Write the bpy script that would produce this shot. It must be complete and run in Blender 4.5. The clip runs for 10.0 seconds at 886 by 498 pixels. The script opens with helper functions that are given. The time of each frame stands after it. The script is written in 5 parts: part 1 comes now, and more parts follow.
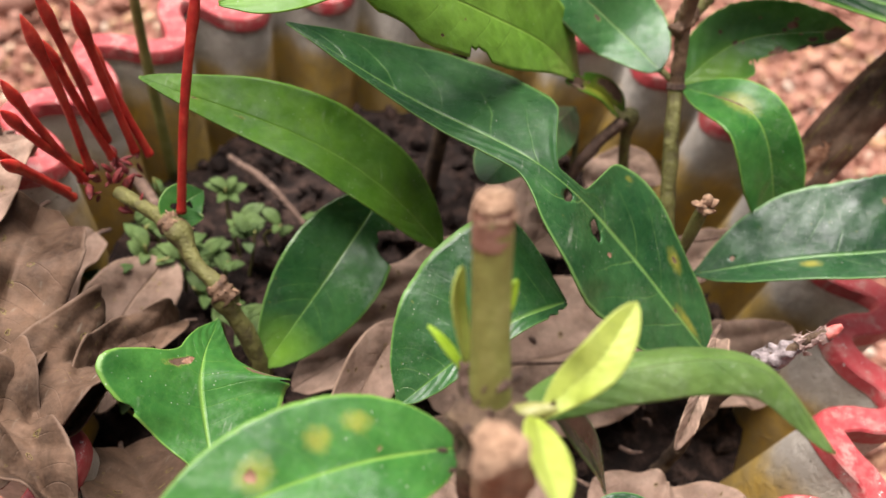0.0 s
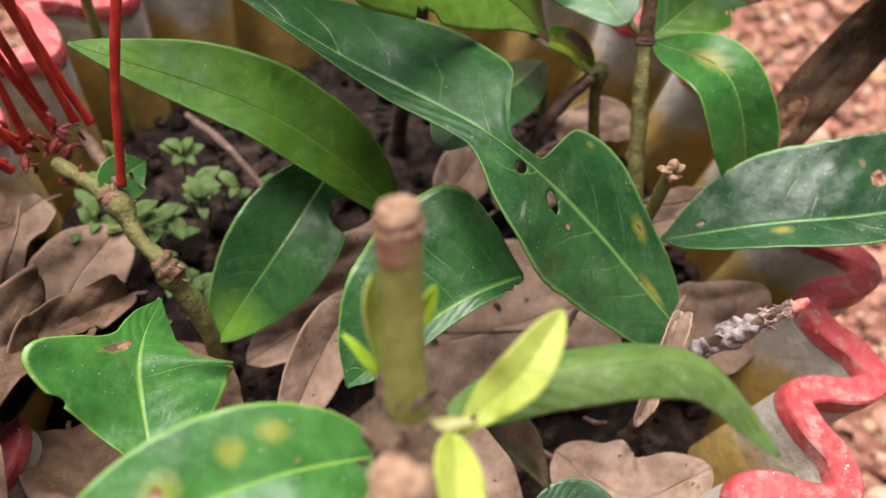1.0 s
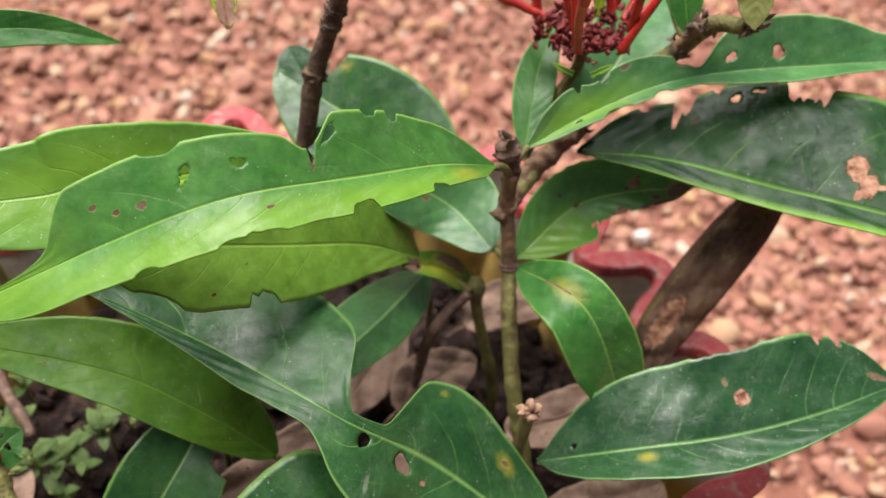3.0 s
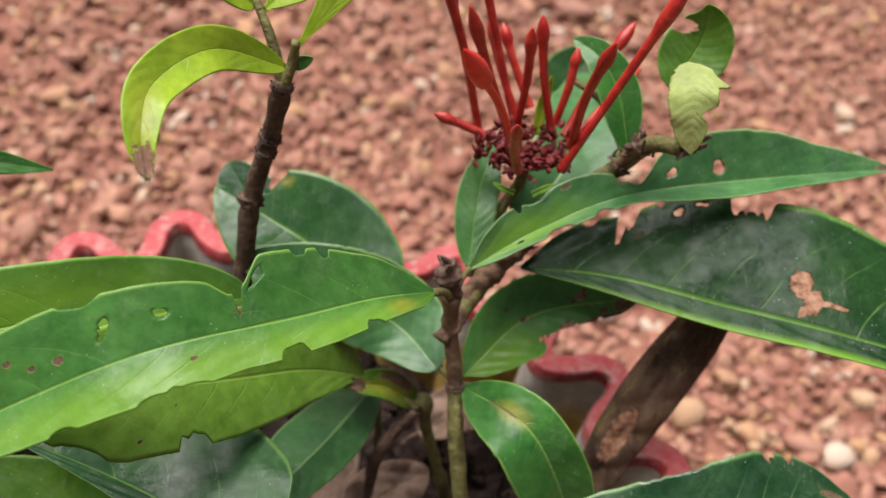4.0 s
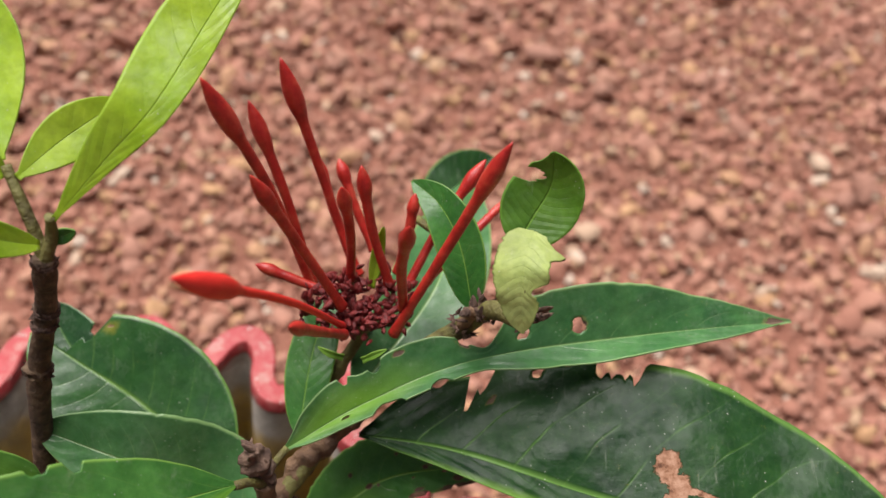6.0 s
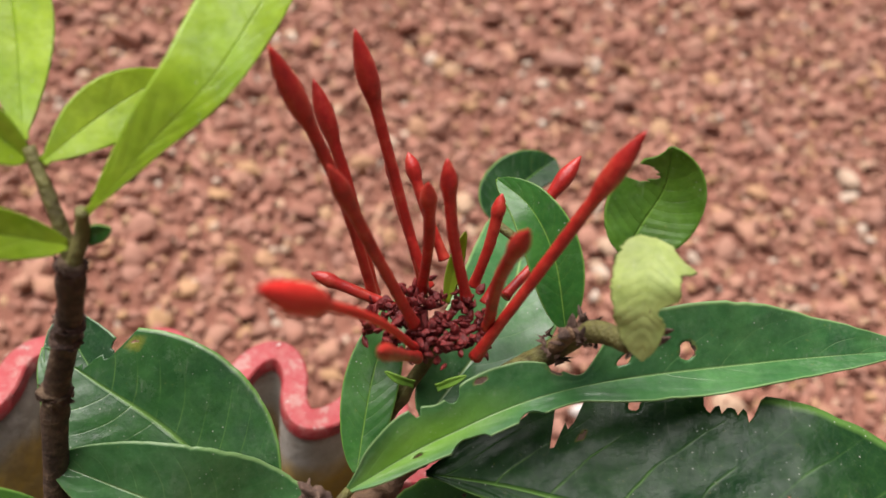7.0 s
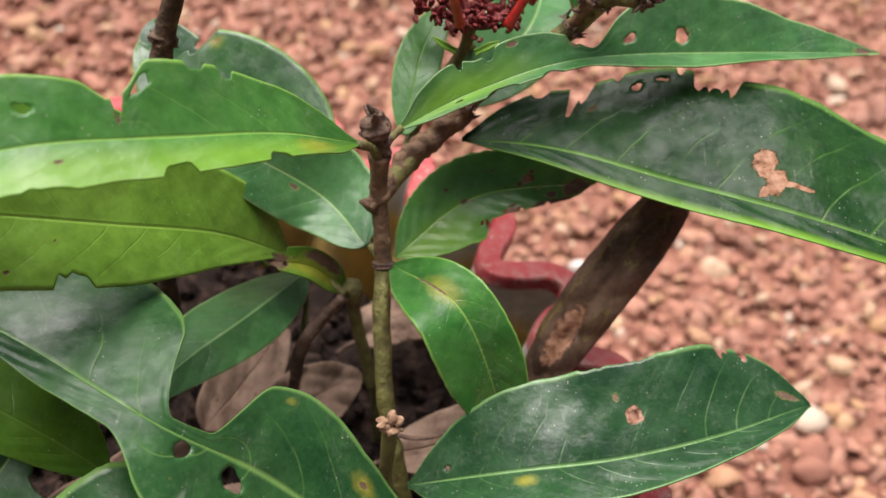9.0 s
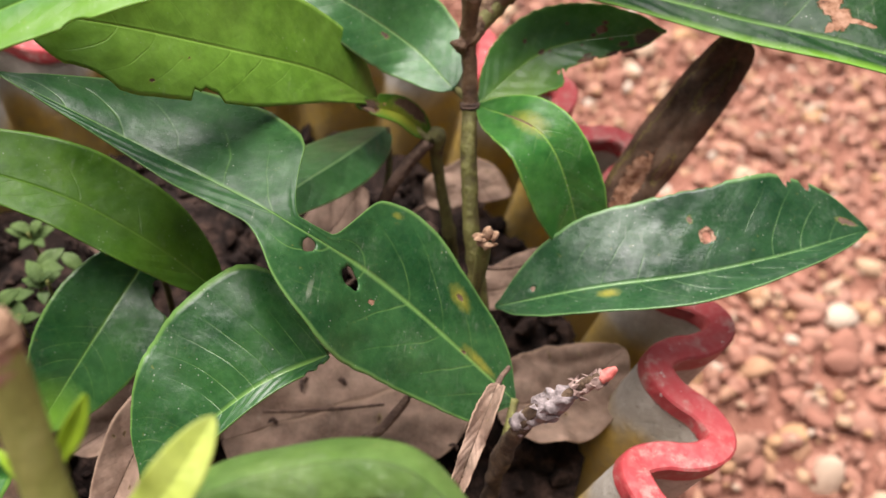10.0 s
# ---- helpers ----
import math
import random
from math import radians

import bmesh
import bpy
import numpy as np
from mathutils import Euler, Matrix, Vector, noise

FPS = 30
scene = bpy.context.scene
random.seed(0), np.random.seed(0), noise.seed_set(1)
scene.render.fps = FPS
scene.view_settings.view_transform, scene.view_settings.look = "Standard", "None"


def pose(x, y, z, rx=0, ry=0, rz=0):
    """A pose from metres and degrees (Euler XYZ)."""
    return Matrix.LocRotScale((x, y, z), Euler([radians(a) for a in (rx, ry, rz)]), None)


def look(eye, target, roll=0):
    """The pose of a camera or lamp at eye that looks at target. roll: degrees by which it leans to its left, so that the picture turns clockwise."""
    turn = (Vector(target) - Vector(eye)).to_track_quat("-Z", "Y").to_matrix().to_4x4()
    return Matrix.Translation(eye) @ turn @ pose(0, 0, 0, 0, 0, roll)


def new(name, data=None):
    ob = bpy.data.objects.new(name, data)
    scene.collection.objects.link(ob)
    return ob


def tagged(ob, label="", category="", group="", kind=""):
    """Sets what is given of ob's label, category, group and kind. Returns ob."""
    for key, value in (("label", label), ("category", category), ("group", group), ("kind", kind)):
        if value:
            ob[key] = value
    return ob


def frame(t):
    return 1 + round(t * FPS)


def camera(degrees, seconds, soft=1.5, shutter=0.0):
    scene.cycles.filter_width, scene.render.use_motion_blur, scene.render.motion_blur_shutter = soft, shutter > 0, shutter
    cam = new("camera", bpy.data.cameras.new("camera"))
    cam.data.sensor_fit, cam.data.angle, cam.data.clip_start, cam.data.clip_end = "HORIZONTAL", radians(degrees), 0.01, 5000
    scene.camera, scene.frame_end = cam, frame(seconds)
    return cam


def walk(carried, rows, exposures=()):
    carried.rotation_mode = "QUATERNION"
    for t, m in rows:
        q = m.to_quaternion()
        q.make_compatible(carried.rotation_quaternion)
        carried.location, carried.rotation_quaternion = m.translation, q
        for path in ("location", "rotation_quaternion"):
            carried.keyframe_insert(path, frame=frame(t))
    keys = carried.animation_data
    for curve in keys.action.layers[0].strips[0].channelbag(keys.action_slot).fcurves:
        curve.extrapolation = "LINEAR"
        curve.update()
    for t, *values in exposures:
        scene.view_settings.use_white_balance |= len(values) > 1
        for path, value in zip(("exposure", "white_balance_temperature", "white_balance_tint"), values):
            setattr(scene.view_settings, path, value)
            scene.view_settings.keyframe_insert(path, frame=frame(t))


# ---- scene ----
cam = camera(53.5, 10.0)
PATH = [
    (0, (0.03923, 0.03246, 0.38599), (0.04905, 0.23134, 0.16159), 13.364),
    (0.5, (0.04026, 0.04172, 0.39681), (0.05264, 0.23249, 0.16561), 13.923),
    (1, (0.05006, 0.04806, 0.38726), (0.06274, 0.22815, 0.14767), 13.680),
    (1.5, (0.05750, 0.05199, 0.37839), (0.06796, 0.22789, 0.13560), 12.613),
    (2, (0.06411, 0.07177, 0.40291), (0.06910, 0.24010, 0.15464), 9.938),
    (2.5, (0.07732, 0.08252, 0.42006), (0.07886, 0.26363, 0.18089), 7.778),
    (3, (0.08391, 0.08944, 0.42757), (0.08504, 0.27976, 0.19566), 7.027),
    (3.2, (0.08424, 0.09289, 0.43440), (0.08600, 0.28806, 0.20658), 7.373),
    (4.3, (0.10187, 0.12685, 0.43707), (0.10964, 0.33119, 0.21755), 7.004),
    (4.5, (0.11178, 0.14738, 0.43892), (0.11967, 0.34743, 0.21549), 7.057),
    (5, (0.12306, 0.16206, 0.45973), (0.12561, 0.36160, 0.23572), 5.679),
    (5.5, (0.13450, 0.15629, 0.45827), (0.13094, 0.36110, 0.23909), 4.550),
    (5.7, (0.13399, 0.15463, 0.45504), (0.13248, 0.36003, 0.23639), 5.195),
    (6.8, (0.11958, 0.16878, 0.42345), (0.12508, 0.37733, 0.20788), 7.453),
    (7, (0.11267, 0.17369, 0.42279), (0.11852, 0.38302, 0.20797), 7.983),
    (7.5, (0.09594, 0.17774, 0.42388), (0.10626, 0.38742, 0.20958), 10.913),
    (8, (0.09987, 0.15435, 0.41991), (0.11031, 0.36462, 0.20619), 11.714),
    (8.5, (0.10808, 0.12477, 0.41124), (0.11809, 0.33238, 0.19491), 10.907),
    (9, (0.11096, 0.09828, 0.40191), (0.12005, 0.30174, 0.18163), 10.232),
    (9.5, (0.11299, 0.07405, 0.39388), (0.12102, 0.27267, 0.16919), 9.432),
    (10, (0.09541, 0.06168, 0.39229), (0.10350, 0.25442, 0.16253), 9.860),
]
EXPOSURES = [(t, stops, 6350, 18) for t, stops in ((0.0, 1.48), (1.0, 1.39), (1.5, 1.38), (2.1, 1.58), (2.6, 1.52), (3.2, 1.25), (4.5, 0.93), (5.5, 0.90), (7.0, 0.89), (8.0, 1.03), (9.0, 1.21), (10.0, 1.38))]
walk(cam, [(t, look(eye, target, roll)) for t, eye, target, roll in PATH], exposures=EXPOSURES)

# ---- light ----
cam.data.dof.use_dof = True
cam.data.dof.focus_distance = 0.188
cam.data.dof.aperture_fstop = 13.5
world = bpy.data.worlds.new("sky")
scene.world = world
world.use_nodes = True
wn = world.node_tree
sky = wn.nodes.new("ShaderNodeTexSky")
sky.sky_type = 'NISHITA'
sky.sun_disc = False
sky.sun_elevation, sky.sun_rotation = radians(71), radians(-46)
sky.air_density, sky.dust_density = 1.2, 3.0
pale = wn.nodes.new("ShaderNodeHueSaturation")
pale.inputs["Saturation"].default_value = 0.75
wn.links.new(sky.outputs[0], pale.inputs["Color"])
wn.links.new(pale.outputs[0], wn.nodes["Background"].inputs[0])
wn.nodes["Background"].inputs[1].default_value = 0.018
sun = new("sun", bpy.data.lights.new("sun", 'SUN'))
sun.data.energy, sun.data.angle, sun.data.color = 4.5, radians(58), (1.0, 0.955, 0.885)
sun.matrix_world = look((-0.38, 0.36, 1.52), (0, 0, 0))


# ---- materials ----
def material(name):
    m = bpy.data.materials.new(name)
    m.use_nodes = True
    return m, m.node_tree, m.node_tree.nodes["Principled BSDF"]


def node(nt, kind, *links, **sets):
    """A node with its sockets linked or set in order (None leaves one alone)."""
    n = nt.nodes.new("ShaderNode" + kind)
    for key, value in sets.items():
        if key == "op":
            n.operation = value
        elif key == "blend":
            n.data_type, n.blend_type = 'RGBA', value
        elif key == "attr":
            n.attribute_name = value
    ins = [n.inputs[0], n.inputs[6], n.inputs[7]] if kind == "Mix" else n.inputs
    for sock, value in zip(ins, links):
        if value is None:
            continue
        if isinstance(value, bpy.types.NodeSocket):
            nt.links.new(value, sock)
        else:
            sock.default_value = value
    return n


def out(n, i=0):
    return n.outputs[2] if n.bl_idname == "ShaderNodeMix" else n.outputs[i]


def ramp(nt, fac, stops):
    n = nt.nodes.new("ShaderNodeValToRGB")
    nt.links.new(fac, n.inputs[0])
    el = n.color_ramp.elements
    while len(el) < len(stops):
        el.new(0.5)
    for e, (p, c) in zip(el, stops):
        e.position, e.color = p, (*c, 1.0) if len(c) == 3 else c
    return n.outputs[0]


def noise_tex(nt, scale, detail=3.0, vec=None, rough=0.55):
    n = nt.nodes.new("ShaderNodeTexNoise")
    n.inputs["Scale"].default_value, n.inputs["Detail"].default_value, n.inputs["Roughness"].default_value = scale, detail, rough
    nt.links.new(vec or node(nt, "TexCoord").outputs["Object"], n.inputs["Vector"])
    return n.outputs[0]


def mixc(nt, fac, a, b, blend='MIX'):
    wrap = lambda c: (*c, 1.0) if isinstance(c, tuple) and len(c) == 3 else c
    return out(node(nt, "Mix", fac, wrap(a), wrap(b), blend=blend))


def bump(nt, height, strength, dist, b):
    n = nt.nodes.new("ShaderNodeBump")
    n.inputs["Strength"].default_value, n.inputs["Distance"].default_value = strength, dist
    nt.links.new(height, n.inputs["Height"])
    nt.links.new(n.outputs[0], b.inputs["Normal"])


def leaf_material(name, dark, light, rib, rough=0.34, trans=0.18, vein=0.20, mottle=0.55, glow=(0.25, 0.42, 0.05), specks=(0.58, 0.58, 0.48), dusty=0.17, relief=1.0, ribbed=1.0, shine=0.42):
    """A leaf's face: pale midrib and veins, mottling, specks, scratches, vertex masks for staining and painted light,
    patchy wax.
    """
    m, nt, b = material(name)
    uv = node(nt, "UVMap")
    sep = node(nt, "SeparateXYZ", uv.outputs[0])
    u, v = sep.outputs[0], sep.outputs[1]
    obj = node(nt, "TexCoord").outputs["Object"]

    def math2(op, a, c):
        return node(nt, "Math", a, c, op=op).outputs[0]

    av = math2('MULTIPLY', node(nt, "Math", math2('SUBTRACT', v, 0.5), op='ABSOLUTE').outputs[0], 2.0)
    wob = noise_tex(nt, 90.0, 3.0)
    wide = math2('ADD', av, math2('MULTIPLY', u, 0.022))
    ribm = ramp(nt, math2('ADD', wide, math2('MULTIPLY', wob, 0.02)), [(0.024, (ribbed, ribbed, ribbed)), (0.060, (0, 0, 0))])
    # side veins run forward from the midrib, bending on the way
    ph = math2('SUBTRACT', math2('MULTIPLY', u, 11.5), math2('MULTIPLY', math2('POWER', av, 1.35), 1.9))
    ph = math2('ADD', ph, math2('MULTIPLY', noise_tex(nt, 45.0, 2.0), 0.6))
    tri = node(nt, "Math", math2('SUBTRACT', node(nt, "Math", ph, op='FRACT').outputs[0], 0.5), op='ABSOLUTE').outputs[0]
    veins = ramp(nt, tri, [(0.0, (1, 1, 1)), (0.038, (0, 0, 0))])
    patch = ramp(nt, noise_tex(nt, 70.0, 3.0), [(0.38, (0.0, 0.0, 0.0)), (0.62, (1, 1, 1))])
    fade = ramp(nt, av, [(0.35, (1, 1, 1)), (0.85, (0.12, 0.12, 0.12))])
    veins = math2('MULTIPLY', math2('MULTIPLY', veins, patch), fade)
    web = nt.nodes.new("ShaderNodeTexVoronoi")
    web.feature = 'DISTANCE_TO_EDGE'
    web.inputs["Scale"].default_value = 330.0
    nt.links.new(obj, web.inputs["Vector"])
    webm = ramp(nt, web.outputs[0], [(0.0, (1, 1, 1)), (0.09, (0, 0, 0))])
    fine = noise_tex(nt, 900.0, 5.0, rough=0.65)
    big = noise_tex(nt, 60.0, 5.0, rough=0.6)
    col = mixc(nt, ramp(nt, big, [(0.34, (0, 0, 0)), (0.66, (1, 1, 1))]), dark, light)
    col = mixc(nt, math2('MULTIPLY', math2('SUBTRACT', fine, 0.35), mottle), col, light)
    col = mixc(nt, math2('MULTIPLY', webm, 0.035), col, rib)
    col = mixc(nt, math2('MULTIPLY', veins, vein * 1.5), col, rib)
    blot = ramp(nt, noise_tex(nt, 260.0, 5.0, rough=0.7), [(0.32, (0.68, 0.70, 0.68)), (0.68, (1.18, 1.15, 1.15))])
    col = mixc(nt, 0.75, col, blot, 'MULTIPLY')
    # mask-painted yellow-green: light shining through some blades, paler zones on others
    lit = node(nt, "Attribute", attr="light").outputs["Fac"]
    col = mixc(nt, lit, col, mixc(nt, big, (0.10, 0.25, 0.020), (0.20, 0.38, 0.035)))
    col = mixc(nt, math2('MULTIPLY', ribm, 0.75), col, rib)
    margin = ramp(nt, math2('ADD', av, math2('MULTIPLY', wob, 0.05)), [(0.965, (0, 0, 0)), (1.0, (1, 1, 1))])
    col = mixc(nt, math2('MULTIPLY', margin, 0.6), col, rib)
    # tiny pale specks
    vor = nt.nodes.new("ShaderNodeTexVoronoi")
    vor.inputs["Scale"].default_value = 950.0
    nt.links.new(obj, vor.inputs["Vector"])
    pick = node(nt, "SeparateXYZ", vor.outputs["Color"]).outputs[0]
    gate = math2('MULTIPLY', ramp(nt, pick, [(0.66, (0, 0, 0)), (0.90, (1, 1, 1))]), ramp(nt, noise_tex(nt, 85.0, 3.0), [(0.44, (0, 0, 0)), (0.60, (1, 1, 1))]))
    speck = math2('MULTIPLY', ramp(nt, vor.outputs["Distance"], [(0.05, (1, 1, 1)), (0.20, (0, 0, 0))]), gate)
    col = mixc(nt, math2('MULTIPLY', speck, 0.65), col, specks)
    # thin scratches and a film of dust
    warp = node(nt, "Mapping", obj)
    warp.inputs["Scale"].default_value = (900.0, 130.0, 130.0)
    warp.inputs["Rotation"].default_value = (0.4, 0.3, 0.7)
    scr = nt.nodes.new("ShaderNodeTexNoise")
    scr.inputs["Scale"].default_value, scr.inputs["Detail"].default_value = 1.0, 3.0
    nt.links.new(warp.outputs[0], scr.inputs["Vector"])
    dust = ramp(nt, noise_tex(nt, 75.0, 6.0, rough=0.7), [(0.50, (0, 0, 0)), (0.72, (1, 1, 1))])
    scratch = math2('MULTIPLY', ramp(nt, scr.outputs[0], [(0.62, (0, 0, 0)), (0.70, (1, 1, 1))]), dust)
    col = mixc(nt, math2('MULTIPLY', scratch, 0.22), col, (0.45, 0.46, 0.36))
    film = math2('MULTIPLY', dust, ramp(nt, fine, [(0.44, (0.15, 0.15, 0.15)), (0.60, (1, 1, 1))]))
    col = mixc(nt, math2('MULTIPLY', film, dusty), col, (0.42, 0.44, 0.36))
    edge = math2('SUBTRACT', noise_tex(nt, 620.0, 4.0, rough=0.65), 0.5)

    def stain(kind, reach=1.3):
        return math2('ADD', node(nt, "Attribute", attr=kind).outputs["Fac"], math2('MULTIPLY', edge, reach))

    yel = ramp(nt, stain("yellow", 0.8), [(0.15, (0, 0, 0)), (0.95, (1, 1, 1))])
    col = mixc(nt, math2('MULTIPLY', yel, 0.52), col, (0.36, 0.31, 0.035))
    raw = stain("brown")
    brn = ramp(nt, raw, [(0.42, (0, 0, 0)), (0.56, (1, 1, 1))])
    col = mixc(nt, math2('MULTIPLY', ramp(nt, raw, [(0.20, (0, 0, 0)), (0.42, (1, 1, 1))]), 0.35), col, (0.30, 0.26, 0.06))
    col = mixc(nt, brn, col, mixc(nt, fine, (0.035, 0.020, 0.013), (0.20, 0.125, 0.08)))
    scar = ramp(nt, stain("scar"), [(0.40, (0, 0, 0)), (0.52, (1, 1, 1))])
    col = mixc(nt, scar, col, ramp(nt, noise_tex(nt, 480.0, 5.0, rough=0.7), [(0.34, (0.07, 0.030, 0.016)), (0.47, (0.22, 0.110, 0.062)), (0.64, (0.34, 0.20, 0.13))]))
    nt.links.new(col, b.inputs["Base Color"])
    rr = math2('ADD', math2('MULTIPLY', ramp(nt, noise_tex(nt, 48.0, 4.0), [(0.35, (0, 0, 0)), (0.65, (1, 1, 1))]), 0.14), rough + 0.0)
    rr = math2('ADD', rr, math2('MULTIPLY', film, 0.22))
    rr = math2('ADD', rr, math2('MULTIPLY', math2('MAXIMUM', brn, scar), 0.4))
    nt.links.new(rr, b.inputs["Roughness"])
    b.inputs["IOR"].default_value = 1.5
    b.inputs["Coat Weight"].default_value = 0.0
    wax = ramp(nt, noise_tex(nt, 140.0, 7.0, rough=0.72), [(0.36, (0.35, 0.35, 0.35)), (0.64, (1.3, 1.3, 1.3))])
    nt.links.new(math2('MULTIPLY', wax, shine if rough < 0.6 else 0.2), b.inputs["Specular IOR Level"])
    b.inputs["Coat Roughness"].default_value = 0.22
    h = math2('ADD', math2('MULTIPLY', veins, -0.16), math2('MULTIPLY', fine, 0.16))
    h = math2('ADD', h, math2('MULTIPLY', math2('MULTIPLY', tri, patch), 0.30))
    h = math2('ADD', h, math2('MULTIPLY', noise_tex(nt, 320.0, 2.0), 0.30))
    h = math2('ADD', h, math2('MULTIPLY', ribm, -0.5))
    h = math2('ADD', h, math2('MULTIPLY', noise_tex(nt, 150.0, 1.0), 0.5))
    h = math2('ADD', h, math2('MULTIPLY', noise_tex(nt, 58.0, 1.0), 3.7))
    h = math2('ADD', h, math2('MULTIPLY', math2('MAXIMUM', brn, scar), -0.5))
    bump(nt, h, 0.5 * relief, 0.0007, b)
    tl = nt.nodes.new("ShaderNodeBsdfTranslucent")
    nt.links.new(mixc(nt, math2('MAXIMUM', brn, scar), mixc(nt, 0.5, col, glow), (0.2, 0.1, 0.05)), tl.inputs[0])
    mx = nt.nodes.new("ShaderNodeMixShader")
    mx.inputs[0].default_value = trans
    nt.links.new(b.outputs[0], mx.inputs[1])
    nt.links.new(tl.outputs[0], mx.inputs[2])
    nt.links.new(mx.outputs[0], nt.nodes["Material Output"].inputs[0])
    return m


def plain_material(name, stops, scale, rough=0.8, fine=500.0, depth=0.0006, strength=0.6, spec=0.5, mid=3.0):
    """A surface whose colour runs over the stops by noise, with fine relief."""
    m, nt, b = material(name)
    n1 = noise_tex(nt, scale, 6.0, rough=0.65)
    n2 = noise_tex(nt, fine, 4.0)
    col = ramp(nt, n1, stops)
    col = mixc(nt, 0.35, col, mixc(nt, n2, (0.25, 0.25, 0.25), (1.0, 1.0, 1.0)), 'MULTIPLY')
    nt.links.new(col, b.inputs["Base Color"])
    b.inputs["Roughness"].default_value = rough
    b.inputs["Specular IOR Level"].default_value = spec
    h = node(nt, "Math", node(nt, "Math", n1, mid, op='MULTIPLY').outputs[0], n2, op='ADD').outputs[0]
    bump(nt, h, strength, depth, b)
    return m


def stone_material(name, source):
    """Laterite pebbles, each with its own tint."""
    m, nt, b = material(name)
    if source == "object":
        rnd = node(nt, "ObjectInfo").outputs["Random"]
    else:
        rnd = node(nt, "NewGeometry").outputs["Random Per Island"]
    tint = ramp(nt, rnd, [(0.0, (0.265, 0.122, 0.083)), (0.2, (0.332, 0.155, 0.106)), (0.42, (0.373, 0.192, 0.133)), (0.6, (0.316, 0.168, 0.121)),
                          (0.76, (0.399, 0.217, 0.143)), (0.88, (0.415, 0.249, 0.127)), (0.965, (0.465, 0.333, 0.230)), (1.0, (0.514, 0.438, 0.350))])
    n1 = noise_tex(nt, 120.0, 6.0, rough=0.7)
    n2 = noise_tex(nt, 900.0, 4.0, rough=0.7)
    col = mixc(nt, 0.35, tint, ramp(nt, n1, [(0.3, (0.70, 0.66, 0.63)), (0.7, (1.0, 1.0, 1.0))]), 'MULTIPLY')
    col = mixc(nt, 0.3, col, ramp(nt, n2, [(0.3, (0.5, 0.45, 0.42)), (0.65, (1.0, 1.0, 1.0))]), 'MULTIPLY')
    nt.links.new(col, b.inputs["Base Color"])
    b.inputs["Roughness"].default_value = 0.85
    b.inputs["Specular IOR Level"].default_value = 0.3
    bump(nt, node(nt, "Math", n1, node(nt, "Math", n2, 0.5, op='MULTIPLY').outputs[0], op='ADD').outputs[0], 0.5, 0.0010, b)
    return m


LEAF_DARK = leaf_material("leaf_dark", (0.006, 0.030, 0.010), (0.020, 0.064, 0.022), (0.13, 0.25, 0.08), rough=0.22, trans=0.07, dusty=0.08, mottle=0.5, vein=0.34, shine=0.44)
LEAF_MID = leaf_material("leaf_mid", (0.018, 0.092, 0.016), (0.050, 0.170, 0.030), (0.19, 0.35, 0.06), rough=0.25, trans=0.18, dusty=0.10, mottle=0.4, shine=0.38)
LEAF_GLOSSY = leaf_material("leaf_glossy", (0.010, 0.052, 0.013), (0.034, 0.108, 0.027), (0.15, 0.29, 0.06), rough=0.22, trans=0.10, dusty=0.07, mottle=0.5, vein=0.34, shine=0.50)
LEAF_TEAL = leaf_material("leaf_teal", (0.010, 0.050, 0.014), (0.034, 0.104, 0.030), (0.15, 0.29, 0.07), rough=0.24, trans=0.10, dusty=0.08, mottle=0.5, vein=0.3, shine=0.31)
LEAF_SHEEN = leaf_material("leaf_sheen", (0.026, 0.108, 0.030), (0.068, 0.195, 0.058), (0.26, 0.42, 0.15), rough=0.31, trans=0.20, dusty=0.12, mottle=0.4, shine=0.70)
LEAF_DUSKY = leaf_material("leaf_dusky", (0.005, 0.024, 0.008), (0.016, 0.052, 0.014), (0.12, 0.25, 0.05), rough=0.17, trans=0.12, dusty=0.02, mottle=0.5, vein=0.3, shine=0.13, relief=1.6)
LEAF_FRESH = leaf_material("leaf_fresh", (0.032, 0.140, 0.024), (0.085, 0.245, 0.050), (0.24, 0.44, 0.08), rough=0.26, trans=0.34, dusty=0.10, mottle=0.4)
# olive leaf copied darker, shade put into its colour for three leaves
LEAF_OLIVE_SHADE = leaf_material("leaf_olive_shade", (0.032, 0.102, 0.008), (0.076, 0.172, 0.016), (0.12, 0.24, 0.03), rough=0.34, trans=0.18, dusty=0.03, mottle=0.4, relief=1.5, shine=0.28)
LEAF_OLIVE = leaf_material("leaf_olive", (0.12, 0.265, 0.026), (0.20, 0.39, 0.052), (0.26, 0.44, 0.07), rough=0.32, trans=0.36, dusty=0.06, mottle=0.4, relief=1.4, shine=0.22)
LEAF_YOUNG = leaf_material("leaf_young", (0.25, 0.43, 0.016), (0.38, 0.55, 0.036), (0.30, 0.48, 0.05), rough=0.30, trans=0.38, vein=0.25, dusty=0.03, shine=0.50, glow=(0.42, 0.60, 0.04))
LEAF_BUDDING = leaf_material("leaf_budding", (0.33, 0.42, 0.05), (0.48, 0.56, 0.12), (0.46, 0.54, 0.14), rough=0.38, trans=0.35, vein=0.2, glow=(0.6, 0.6, 0.05))
LEAF_BACK = leaf_material("leaf_back", (0.14, 0.22, 0.06), (0.22, 0.32, 0.10), (0.32, 0.42, 0.16), rough=0.55, trans=0.25, vein=0.4)
LEAF_LEATHER = leaf_material("leaf_leathery", (0.055, 0.125, 0.020), (0.11, 0.19, 0.045), (0.16, 0.24, 0.07), rough=0.45, trans=0.2, vein=0.3, relief=2.2)
